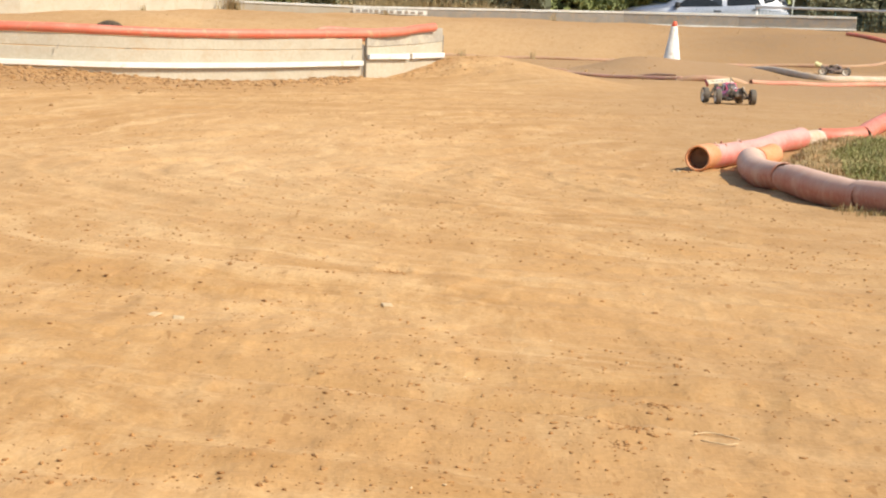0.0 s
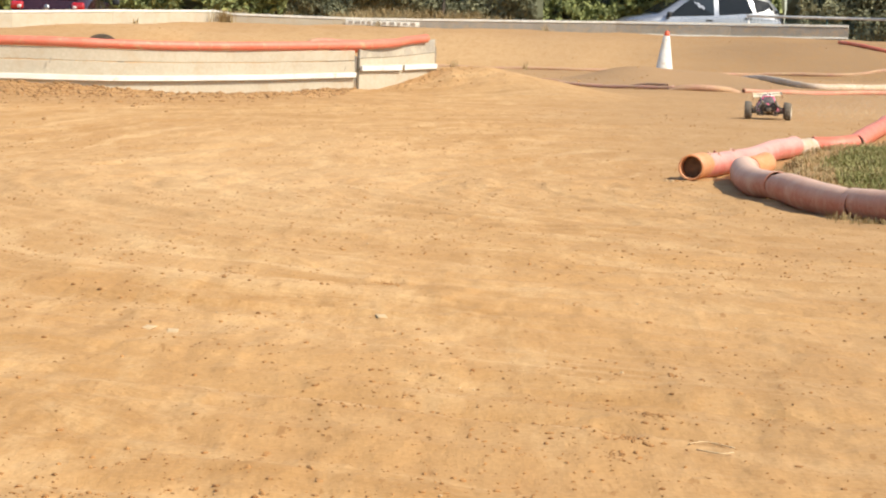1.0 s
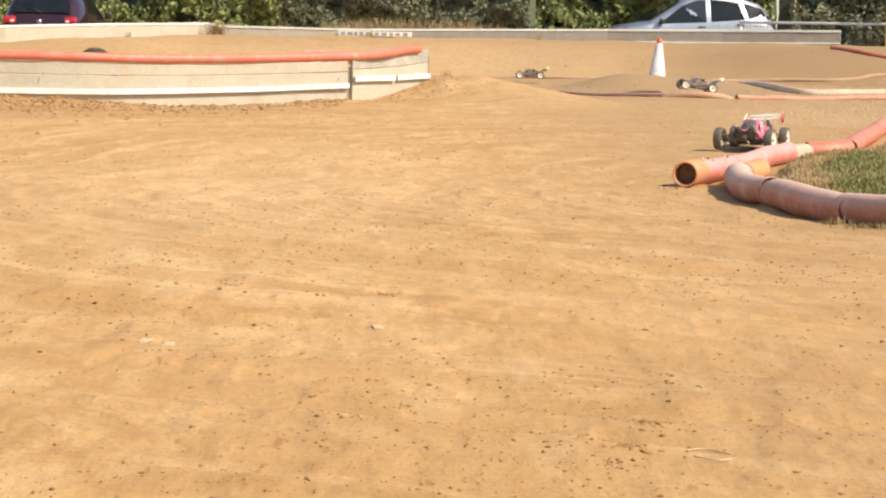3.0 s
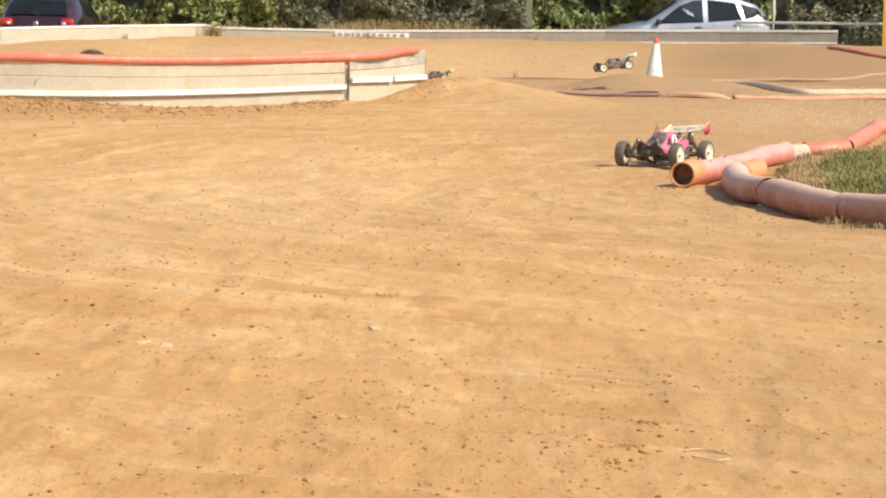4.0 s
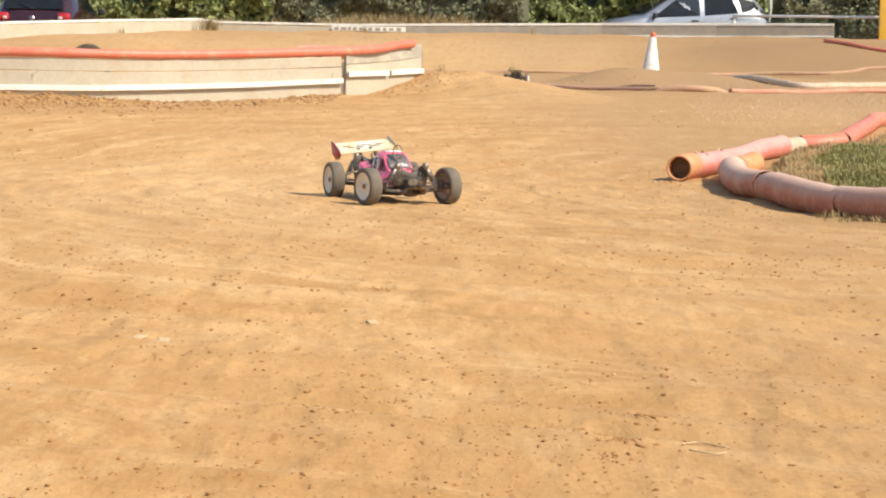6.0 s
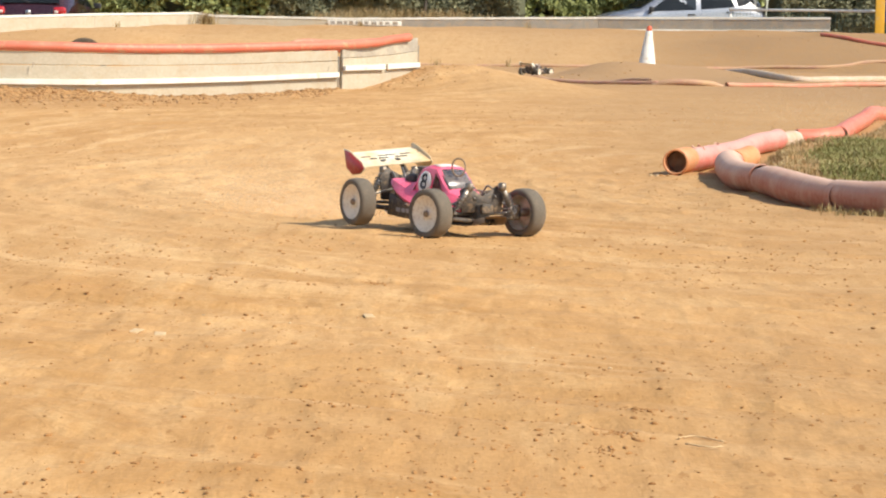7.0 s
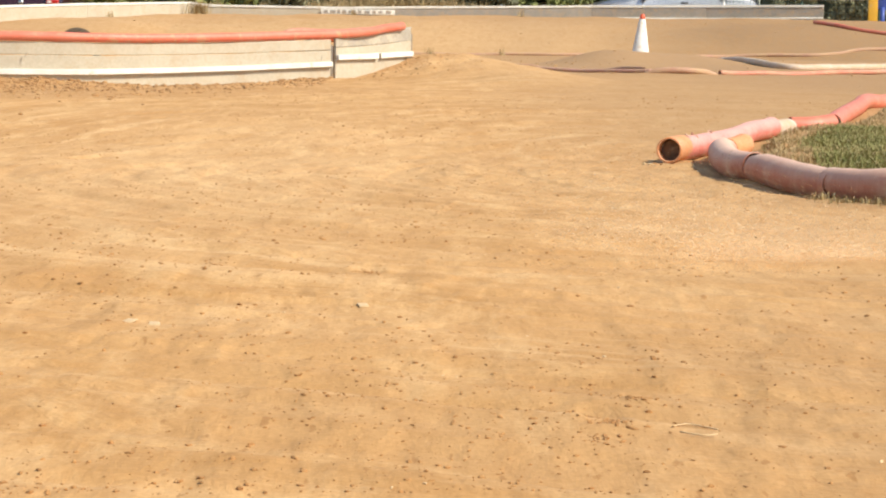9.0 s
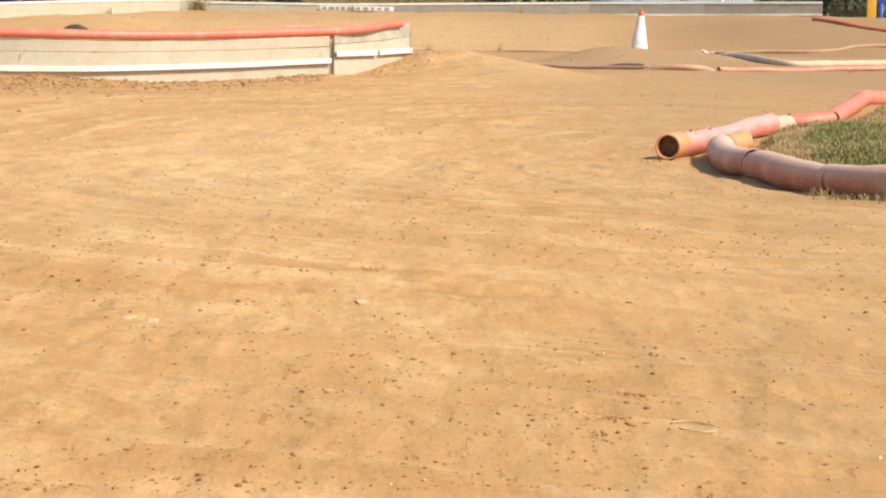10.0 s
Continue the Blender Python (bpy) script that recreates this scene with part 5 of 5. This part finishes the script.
    for i, (a, b2, c) in enumerate((((0.262, 2.20), (0.285, 2.24), (0.312, 2.21)), ((0.266, 2.17), (0.29, 2.155), (0.305, 2.165)))):
        st = tube_bm(on_ground((a, b2, c), 0.003), 0.0009, 0.006, 6)
        tagged(part("straw", st, M_STONE), "pale dry straw stalk on the dirt", "straw")
    for px, py, turn in ((-0.105, 3.24, 0.2), (-0.44, 3.03, -0.3), (-0.40, 3.00, 0.1)):
        chip = part("stone_chip", box_bm(0.016, 0.026, 0.0020, (0, 0, 0), 0.0008), M_STONE)
        chip.matrix_basis = pose(px, py, gz(px, py) + 0.0012, 4, 2, math.degrees(turn))
        tagged(chip, "flat pale stone chip lying on the dirt", "stone")
    for i, (px, py, s) in enumerate(((0.869, 8.10, 0.012), (0.845, 8.05, 0.010), (0.885, 8.03, 0.008), (0.83, 8.12, 0.008))):
        tagged(clods("stone", np.array([[px, py]]), np.array([s]), M_STONE if i % 2 else M_CLOD, 20 + i), "small stone before the open pipe end", "stone")


make_loose_soil()


# ---- old tyres and pipe ends behind the left barrier ----
def make_barrier_clutter():
    for x, y, R in ((-3.50, 20.6, 0.19), (-1.38, 21.6, 0.13)):
        bm = lathe_bm([(R * 0.55, 0.0), (R * 0.8, -0.005), (R, 0.02), (R * 1.02, 0.055), (R, 0.09), (R * 0.8, 0.115), (R * 0.55, 0.11)], 36, caps=False)
        bmesh.ops.solidify(bm, geom=bm.faces[:], thickness=0.008)
        ob = part("old_tyre", bm, M_RUBBER)
        ob.matrix_basis = pose(x, y, gz(x, y) + 0.115 - R, 80, 0, 8)
        tagged(ob, "old dusty tyre half buried behind the barrier", "tyre", "old tyres")
    pts = [(-1.2, 21.3), (-0.95, 21.4), (-0.68, 21.6)]
    pipe(pts, 0.05, M_REDPIPE, "short red drain pipe behind the barrier", step=0.02)


make_barrier_clutter()


# ---- parked cars ----
M_SILVER = surface("silver_car_paint", (0.42, 0.425, 0.43), (0.38, 0.385, 0.39), 0.32, 0.75, coarse=2, fine=400, bump=0, coat=0.6)
M_DARKRED = surface("dark_red_car_paint", (0.035, 0.010, 0.012), (0.045, 0.013, 0.015), 0.22, 0.2, coarse=2, fine=400, bump=0, coat=0.8)
M_CARGLASS = surface("dark_car_glass", (0.025, 0.032, 0.036), (0.03, 0.036, 0.04), 0.06, coarse=2, fine=30, bump=0)
M_TRIM = surface("black_car_trim", (0.02, 0.02, 0.02), (0.03, 0.03, 0.03), 0.5)
M_TAIL = surface("red_tail_lamp", (0.50, 0.015, 0.015), (0.40, 0.012, 0.012), 0.12, coat=0.8, bump=0)
M_CLEARLAMP = surface("clear_tail_lamp", (0.70, 0.60, 0.55), (0.6, 0.5, 0.45), 0.1, bump=0)
M_ALLOY = surface("alloy_wheel", (0.5, 0.5, 0.5), (0.42, 0.42, 0.42), 0.35, 0.9)


def make_car(label, paint_m, m, roof_pts, belt_pts, half, windows, height_wheels=0.31, length=4.2):
    root = empty("parked_car", m, label=label, category="car", group="parked cars")
    ru, rz = zip(*roof_pts)
    bu, bz = zip(*belt_pts)

    def side(u, z):
        w = float(np.interp(u, [0, 0.25, 1.0, 3.4, length], [half * 0.72, half * 0.92, half, half, half * 0.86]))
        roof, belt = float(np.interp(u, ru, rz)), float(np.interp(u, bu, bz))
        belt = min(belt, roof - 0.05)
        cab = min(1.0, max(0.0, (roof - belt - 0.05) / 0.4))
        wr = w - 0.10 - 0.14 * cab
        return w, wr, roof, belt, (w - 0.01 + (wr + 0.05 - w + 0.01) * max(0, min(1, (z - belt) / max(0.02, roof - 0.06 - belt))))
    sec = []
    for u in np.linspace(0, length, 43):
        w, wr, roof, belt, _ = side(u, 0)
        sec.append((-u, [(w - 0.05, 0.20), (w, 0.34), (w + 0.012, 0.60), (w, max(0.62, belt - 0.10)), (w - 0.01, belt), (wr + 0.05, max(belt + 0.01, roof - 0.06)), (wr, max(belt + 0.02, roof - 0.02)), (wr * 0.5, roof), (0, roof + 0.008)]))
    first, last = sec[0], sec[-1]
    sec.insert(0, (first[0] + 0.06, [(y * 0.82, 0.28 + (z - 0.28) * 0.85) for y, z in first[1]]))
    sec.insert(0, (first[0] + 0.07, [(y * 0.02, 0.45) for y, z in first[1]]))
    sec.append((last[0] - 0.05, [(y * 0.9, 0.28 + (z - 0.28) * 0.9) for y, z in last[1]]))
    sec.append((last[0] - 0.06, [(y * 0.02, 0.5) for y, z in last[1]]))
    part("body", loft_bm(sec), paint_m, root)
    for s in (-1, 1):
        for poly in windows:
            bm = bmesh.new()
            f = bm.faces.new([bm.verts.new((-u, s * (side(u, z)[4] + 0.008), z)) for u, z in poly])
            bmesh.ops.solidify(bm, geom=[f], thickness=0.012)
            part("side_window", bm, M_CARGLASS, root, smooth=False)
        u = windows[0][0][0] - 0.05
        part("wing_mirror", box_bm(0.10, 0.16, 0.13, (-u - 0.08, s * (half + 0.07), windows[0][0][1] + 0.05), 0.03), M_TRIM, root)
        for w in windows[:2]:
            uu = w[1][0] - 0.12
            zz = float(np.interp(uu, bu, bz)) - 0.10
            part("door_handle", box_bm(0.17, 0.03, 0.035, (-uu, s * (half + 0.012), zz), 0.01), M_TRIM, root)
        for u in (0.80, 3.35):
            wl = part("wheel", lathe_bm([(0.10, -0.09), (0.20, -0.10), (height_wheels - 0.02, -0.095), (height_wheels, -0.07), (height_wheels, 0.07), (height_wheels - 0.02, 0.095), (0.20, 0.10), (0.10, 0.09)], 30, "Y"), M_RUBBER, root)
            wl.matrix_basis = pose(-u, s * (half - 0.10), height_wheels)
            part("hubcap", lathe_bm([(0.20, -0.108), (0.205, -0.10), (0.205, 0.10), (0.20, 0.108), (0.05, 0.112)], 24, "Y"), M_ALLOY, wl)
    return root, side


WIN = [[(1.32, 0.93), (2.46, 0.99), (2.46, 1.52), (2.24, 1.50), (1.90, 1.36)], [(2.58, 1.00), (3.40, 1.07), (3.26, 1.46), (2.58, 1.53)], [(3.50, 1.09), (3.96, 1.17), (3.84, 1.34), (3.38, 1.46)]]
silver, silver_side = make_car("silver family car parked beyond the dirt bank", M_SILVER, pose(3.42, 49.6, gz(5, 50), 0, 0, 190),
                    [(0, 0.62), (0.2, 0.76), (0.6, 0.90), (1.10, 0.99), (1.95, 1.52), (2.4, 1.64), (3.3, 1.60), (3.85, 1.46), (4.10, 1.18), (4.2, 0.95)],
                    [(0, 0.58), (0.6, 0.82), (1.1, 0.89), (2.0, 0.95), (3.4, 1.05), (4.2, 0.9)], 0.86, WIN)
ws = bmesh.new()
ws.faces.new([ws.verts.new(v) for v in ((-1.13, -0.70, 1.03), (-1.13, 0.70, 1.03), (-1.90, 0.56, 1.515), (-1.90, -0.56, 1.515))])
part("windscreen", solid(ws, 0.02), M_CARGLASS, silver, smooth=False)
red, red_side = make_car("dark red hatchback parked with its tail lamps showing", M_DARKRED, pose(-8.33, 46.6, gz(-8.3, 44), 0, 0, 90),
                    [(0, 0.62), (0.2, 0.74), (1.0, 0.92), (1.9, 1.40), (2.4, 1.47), (3.4, 1.42), (3.8, 1.30), (4.0, 1.02), (4.05, 0.98), (4.2, 0.80)],
                    [(0, 0.58), (1.0, 0.88), (2.0, 0.95), (3.6, 1.0), (4.2, 0.82)], 0.86,
                    [[(1.35, 0.96), (2.3, 0.99), (2.3, 1.36), (1.90, 1.30)], [(2.4, 1.0), (3.1, 1.03), (3.0, 1.34), (2.4, 1.36)]])


def make_tail():
    """Hatch window, lamps, badge and bumper at the back of the dark red car."""
    bm = bmesh.new()
    f = bm.faces.new([bm.verts.new(v) for v in ((-4.04, -0.60, 1.02), (-4.04, 0.60, 1.02), (-3.83, 0.52, 1.32), (-3.83, -0.52, 1.32))])
    bmesh.ops.solidify(bm, geom=[f], thickness=0.02)
    part("rear_window", bm, M_CARGLASS, red, smooth=False)
    for s in (-1, 1):
        lamp = part("tail_lamp", box_bm(0.16, 0.26, 0.17, (-4.14, s * 0.62, 0.86), 0.05), M_TAIL, red, "glossy red tail lamp")
        part("reversing_lamp", box_bm(0.05, 0.08, 0.06, (-4.22, s * 0.56, 0.84), 0.02), M_CLEARLAMP, lamp)
    part("badge", lathe_bm([(0.055, 0), (0.055, 0.02), (0.04, 0.03)], 20, "X", m=Matrix.Translation((-4.27, 0, 0.83))), M_ALLOY, red, "round silver badge")
    part("number_plate", box_bm(0.012, 0.50, 0.11, (-4.265, 0, 0.60), 0.003), M_NUMBER, red)
    part("rear_bumper", box_bm(0.16, 1.56, 0.22, (-4.20, 0, 0.42), 0.06), M_DARKRED, red)
    part("wiper", rod_bm((-4.07, 0.0, 1.03), (-3.98, 0.32, 1.12), 0.01), M_TRIM, red)


make_tail()


# ---- wire fence, sign and boards at the far side ----
def make_fence():
    green = surface("green_fence_wire", (0.03, 0.07, 0.045), (0.05, 0.09, 0.06), 0.6)
    white = surface("white_rail_paint", (0.78, 0.76, 0.70), (0.7, 0.66, 0.58), 0.5, coarse=4, fine=60)
    root = empty("wire_fence", label="green wire fence with a white top rail", category="fence")
    part("top_rail", rod_bm((5.9, 43, 1.16), (14, 43, 1.20), 0.028, sides=10), white, root, "white painted top rail")
    for k in range(6):
        part("post", rod_bm((5.95 + 1.6 * k, 43.04, 0.0), (5.95 + 1.6 * k, 43.04, 1.20), 0.025, sides=10), white if k == 0 else green, root)
    bm = None
    for k in range(116):
        bm = rod_bm((6.0 + 0.07 * k, 43.03, 0.05), (6.0 + 0.07 * k, 43.03, 1.14), 0.004, bm, 4)
    for k in range(9):
        bm = rod_bm((5.95, 43.035, 0.2 + 0.11 * k), (14, 43.035, 0.2 + 0.11 * k), 0.004, bm, 4)
    part("wire_mesh", bm, green, root)
    yellow = surface("yellow_painted_board", (0.72, 0.40, 0.03), (0.62, 0.34, 0.03), 0.5, coarse=3, fine=50, dirt=DUST, dirt_amount=0.2)
    blue = surface("blue_painted_board", (0.03, 0.07, 0.32), (0.05, 0.09, 0.30), 0.5, coarse=3, fine=50)
    frame_ob = empty("marshal_stand", label="yellow and blue painted stand by the fence", category="stand")
    part("yellow_panel", box_bm(0.19, 0.05, 1.9, (8.90, 42.5, 1.42), 0.01), yellow, frame_ob, "yellow painted panel")
    part("blue_post", rod_bm((9.10, 42.52, 0.42), (9.10, 42.52, 1.0), 0.05, sides=14), blue, frame_ob, "blue padded post")
    part("blue_panel", box_bm(0.5, 0.05, 1.2, (9.26, 42.56, 1.55), 0.01), blue, frame_ob, "blue painted panel")
    part("foot", box_bm(0.12, 0.12, 0.05, (9.10, 42.5, 0.43), 0.01), white, frame_ob)
    sign = empty("sign_board", label="faded cream sign strip with illegible brown lettering", category="sign")
    part("plate", box_bm(1.48, 0.012, 0.098, (-1.52, 41.975, 0.755), 0.003), M_BATTEN, sign)
    r = random.Random(3)
    x = -2.20
    while x < -0.90:
        w = r.uniform(0.06, 0.14)
        part("print_bar", box_bm(w, 0.004, r.uniform(0.045, 0.07), (x + w / 2, 41.966, 0.755), 0), M_GREYBOARD, sign, smooth=False)
        x += w + r.uniform(0.03, 0.07)


make_fence()


# ---- dust thrown up by the racing buggies: drifting clouds of fine flakes ----
def dust_material(name, alpha):
    m, nt, bsdf = nodes_of(name)
    bsdf.inputs["Base Color"].default_value = (0.80, 0.59, 0.36, 1)
    bsdf.inputs["Roughness"].default_value = 1.0
    bsdf.inputs["Specular IOR Level"].default_value = 0.0
    bsdf.inputs["Alpha"].default_value = alpha
    return m


def make_dust():
    r = np.random.RandomState(21)
    n = 140000
    u = r.beta(1.5, 2.0, n)
    spread = 0.04 + 0.22 * u
    at = np.column_stack([-u * 1.05, r.normal(0, 1, n) * spread * 0.9, 0.010 + np.abs(r.normal(0, 1, n)) * spread * 0.42])
    keep = fbm(at[:, 0] * 5 + 4, at[:, 2] * 10 + at[:, 1] * 3, 3) + 0.3 * r.rand(n) > -0.05
    ob = leaves("dust_cloud", at[keep], 0.0025, dust_material("drifting_dust", 0.36), 0.0, 5)
    ob.visible_shadow = False
    return tagged(ob, "thin tan dust cloud trailing the pink buggy", "dust", kind="stuff")


def make_haze():
    r = np.random.RandomState(22)
    n = 60000
    at = np.column_stack([r.normal(0, 0.55, n), r.normal(0, 1.2, n), np.abs(r.normal(0, 0.14, n))])
    keep = fbm(at[:, 0] * 2.2, at[:, 2] * 6 + at[:, 1], 3) + 0.4 * r.rand(n) > 0.0
    ob = leaves("dust_cloud", at[keep], 0.0060, dust_material("settling_dust", 0.42), 0.0, 6)
    ob.visible_shadow = False
    return tagged(ob, "faint tan dust hanging over the straight", "dust", kind="stuff")


dust = make_dust()
haze = make_haze()


# ---- what moves ----
def glide(rows, t):
    """Place between rows (t, values...), straight from row to row."""
    ts = [r[0] for r in rows]
    return [float(np.interp(t, ts, [r[k] for r in rows])) for k in range(1, len(rows[0]))]


def drive(buggy, wheels, rows, steer, airborne=()):
    """rows: seconds, x, y, lift over the ground, heading, nose-down, lean. Wheels roll by the way made."""
    def lifted(x, y, lift, yaw):
        c, s = math.cos(radians(yaw)), math.sin(radians(yaw))
        zs = [gz(x + c * a - s * b, y + s * a + c * b) for _, a, b in WHEELS]
        return sum(zs) / 4 + lift, zs
    poses = []
    for t, x, y, lift, yaw, nose, lean in rows:
        z, zs = lifted(x, y, lift, yaw)
        front, rear = (zs[0] + zs[1]) / 2, (zs[2] + zs[3]) / 2
        left, right = (zs[1] + zs[3]) / 2, (zs[0] + zs[2]) / 2
        slope = -0.4 * math.degrees(math.atan2(front - rear, 0.325)) if lift < 0.03 else 0
        bank = 0.4 * math.degrees(math.atan2(left - right, 0.262)) if lift < 0.03 else 0
        poses.append((t, pose(x, y, z, lean + bank, nose + slope, yaw)))
    walk(buggy, poses)
    times = [k * 0.05 for k in range(201)]
    way, spins = 0.0, []
    last = glide(rows, 0.0)
    for t in times:
        now = glide(rows, t)
        way += math.hypot(now[0] - last[0], now[1] - last[1])
        spins.append(min(way / 0.0575, 1e9))
        last = now
    for n, a, b in WHEELS:
        out, turned, prev = [], 0.0, 0.0
        for t, s in zip(times, spins):
            turned += min(s - prev, 1.35)
            prev = s
            st = glide(steer, t)[0] if n[0] == "F" else 0.0
            out.append((t, pose(a, b, 0.0575, 0, 0, st) @ Matrix.Rotation(turned, 4, "Y")))
        walk(wheels[n], out)


def motions():
    drive(racer, racer_wheels, [
        (0.0, 1.953, 15.37, 0, -80, 0, 0), (0.5, 2.070, 14.75, 0, -91, 0, 0), (1.0, 2.105, 14.10, 0, -97, 0, 0), (1.5, 2.060, 13.40, 0, -98, 0, 0),
        (2.0, 1.930, 12.60, 0, -98, 0, 0), (2.4, 1.835, 11.87, 0, -102, 0, 0), (2.7, 1.730, 11.30, 0, -106, 0, 0), (3.2, 1.440, 10.45, 0, -115, 0, 0),
        (3.8, 1.078, 9.62, 0, -119, 0, 0), (4.2, 0.868, 9.22, 0, -121, 0, 0), (4.5, 0.553, 8.60, 0, -119.5, 0, 0), (4.8, 0.320, 8.12, 0, -115, 0, 0),
        (5.0, 0.165, 7.78, 0, -109, 0, 0), (5.1, 0.098, 7.65, 0, -105, 0, 0), (5.5, -0.112, 7.25, 0, -86, 0, 0), (5.7, -0.163, 7.02, 0, -76, 0, 0), (6.25, -0.165, 6.12, 0, -65, 0, 0),
        (6.8, -0.075, 5.22, 0.004, -57.3, 0, 0), (7.0, 0.004, 4.96, 0.002, -57, 1.0, -1), (7.2, 0.150, 4.79, 0.002, -51, 0, -1), (7.5, 0.323, 4.345, 0, -46.9, -1, 0.5),
        (7.6, 0.420, 4.215, 0, -40, -1.5, 0.8), (7.7, 0.510, 4.12, 0, -33, -0.5, 0.5), (7.8, 0.615, 4.06, -0.004, -26.5, 1, 1.5), (7.9, 0.729, 3.89, -0.006, -27.5, 3.5, 2),
        (8.0, 0.731, 3.885, -0.006, -27.5, 3.5, 2), (8.2, 0.831, 3.71, 0, -26, 1, 1.7), (8.3, 1.12, 3.62, 0, -25, 0, 0), (8.4, 1.14, 3.61, 0, -25, 0, 0),
        (8.5, 1.55, 3.42, 0, -22, 0, 0), (9.0, 2.70, 2.95, 0, -20, 0, 0), (10.0, 4.9, 2.2, 0, -18, 0, 0)],
        [(0.0, -6), (2.0, -6), (3.5, -3), (4.4, 8), (5.5, 14), (6.8, 8), (7.2, 10), (7.5, 16), (7.8, 12), (8.2, 4), (10.0, 0)])
    drive(jumper, jumper_wheels, [
        (0.0, 8.6, 28.6, 0, 190, 0, 0), (1.0, 7.2, 26.6, 0, 195, 0, 0), (1.5, 5.95, 25.7, 0, 195, 0, 0), (2.0, 4.81, 25.0, 0, 198, 0, 0), (2.5, 3.66, 24.1, 0, 195, 0, 0),
        (2.7, 3.27, 24.2, 0.0, 190, 0, 0), (3.2, 2.75, 25.2, 0.12, 186, -10, 0), (3.8, 2.21, 26.0, 0.24, 190, 2, 0), (4.0, 2.07, 26.0, 0.235, 192, 8, 0), (4.2, 1.87, 26.0, 0.22, 192, 14, 0),
        (4.5, 1.48, 26.0, 0.125, 195, 24, 0), (4.8, 1.20, 26.0, 0.05, 198, 26, 0), (5.0, 1.06, 26.1, 0.005, 195, 10, 0), (5.25, 0.93, 26.3, 0, 160, 0, 0), (5.5, 0.84, 26.6, 0, 125, 0, 0), (5.8, 0.89, 26.95, 0, 95, 0, 0),
        (6.3, 1.03, 27.4, 0, 75, 0, 0), (6.8, 1.20, 28.0, 0, 60, 0, 0), (7.3, 1.53, 29.5, 0, 55, 0, 0), (7.6, 1.80, 30.5, 0, 50, 0, 0), (8.4, 2.65, 32.2, 0, 30, 0, 0),
        (9.4, 3.87, 33.0, 0, 8, 0, 0), (10.0, 4.55, 33.0, 0, 0, 0, 0)], [(0.0, 0), (4.9, 0), (5.2, -12), (5.9, -12), (7.0, -4), (10.0, -4)])
    drive(chaser, chaser_wheels, [
        (0.0, 5.31, 30.0, 0, -15, 0, 0), (0.4, 5.95, 29.6, 0, -30, 0, 0), (0.7, 6.6, 29.3, 0, -45, 0, 0), (1.0, 7.0, 28.9, 0, -110, 0, 0), (1.2, 6.9, 28.9, 0, -160, 0, 0), (1.6, 5.9, 29.6, 0, -185, 0, 0),
        (2.0, 4.80, 30.2, 0, -195, 0, 0), (2.25, 2.95, 31.6, 0.10, -195, 0, 0), (2.5, 2.40, 32.2, 0.13, -190, 0, 0), (2.7, 1.90, 32.6, 0.11, -185, 0, 0), (3.8, 0.16, 33.0, 0, -180, 0, 0),
        (4.4, -0.9, 33.0, 0, -180, 0, 0), (10.0, -3.6, 33.0, 0, -180, 0, 0)], [(0.0, 0), (10.0, 0)])
    drive(blue_one, blue_wheels, [
        (0.0, 11.0, 31.0, 0, 180, 0, 0), (1.5, 8.0, 30.5, 0, 180, 0, 0), (2.0, 6.5, 30.2, 0, 180, 0, 0), (2.25, 5.50, 30.2, 0, 185, 0, 0), (2.5, 5.50, 30.6, 0, 110, 0, 0),
        (2.7, 6.1, 31.0, 0, 40, 0, 0), (3.2, 8.2, 31.3, 0, 5, 0, 0), (10.0, 12.0, 31.5, 0, 0, 0, 0)], [(0.0, 0), (10.0, 0)])
    walk(haze, [(0.0, pose(3.6, 14.6, -0.10)), (1.5, pose(3.1, 14.2, -0.04)), (2.7, pose(2.75, 13.4, 0.0)), (4.0, pose(2.55, 12.6, 0.02)), (5.5, pose(2.55, 12.4, 0.0)),
                (7.0, pose(2.75, 12.4, -0.12)), (8.5, pose(3.2, 12.5, -0.3)), (10.0, pose(3.6, 12.6, -0.5))])
    walk(dust, [(0.0, pose(-0.3, 6.0, -0.6, 0, 0, -60)), (6.6, pose(-0.25, 5.9, -0.5, 0, 0, -60)), (6.85, pose(-0.12, 5.5, -0.16, 0, 0, -58)), (7.0, pose(-0.05, 5.25, -0.06, 0, 0, -55)),
                (7.2, pose(0.02, 4.98, 0.01, 0, 0, -40)), (7.5, pose(0.20, 4.62, 0.03, 0, 0, -28)), (7.7, pose(0.36, 4.36, 0.035, 0, 0, -25)), (8.0, pose(0.62, 4.05, 0.035, 0, 0, -22)),
                (8.2, pose(0.74, 3.92, 0.03, 0, 0, -22)), (8.5, pose(1.05, 3.86, 0.03, 0, 0, -18)), (9.0, pose(1.18, 3.95, 0.0, 0, 0, -15)), (9.6, pose(1.25, 4.0, -0.10, 0, 0, -15)), (10.0, pose(1.3, 4.0, -0.22, 0, 0, -15))])


motions()
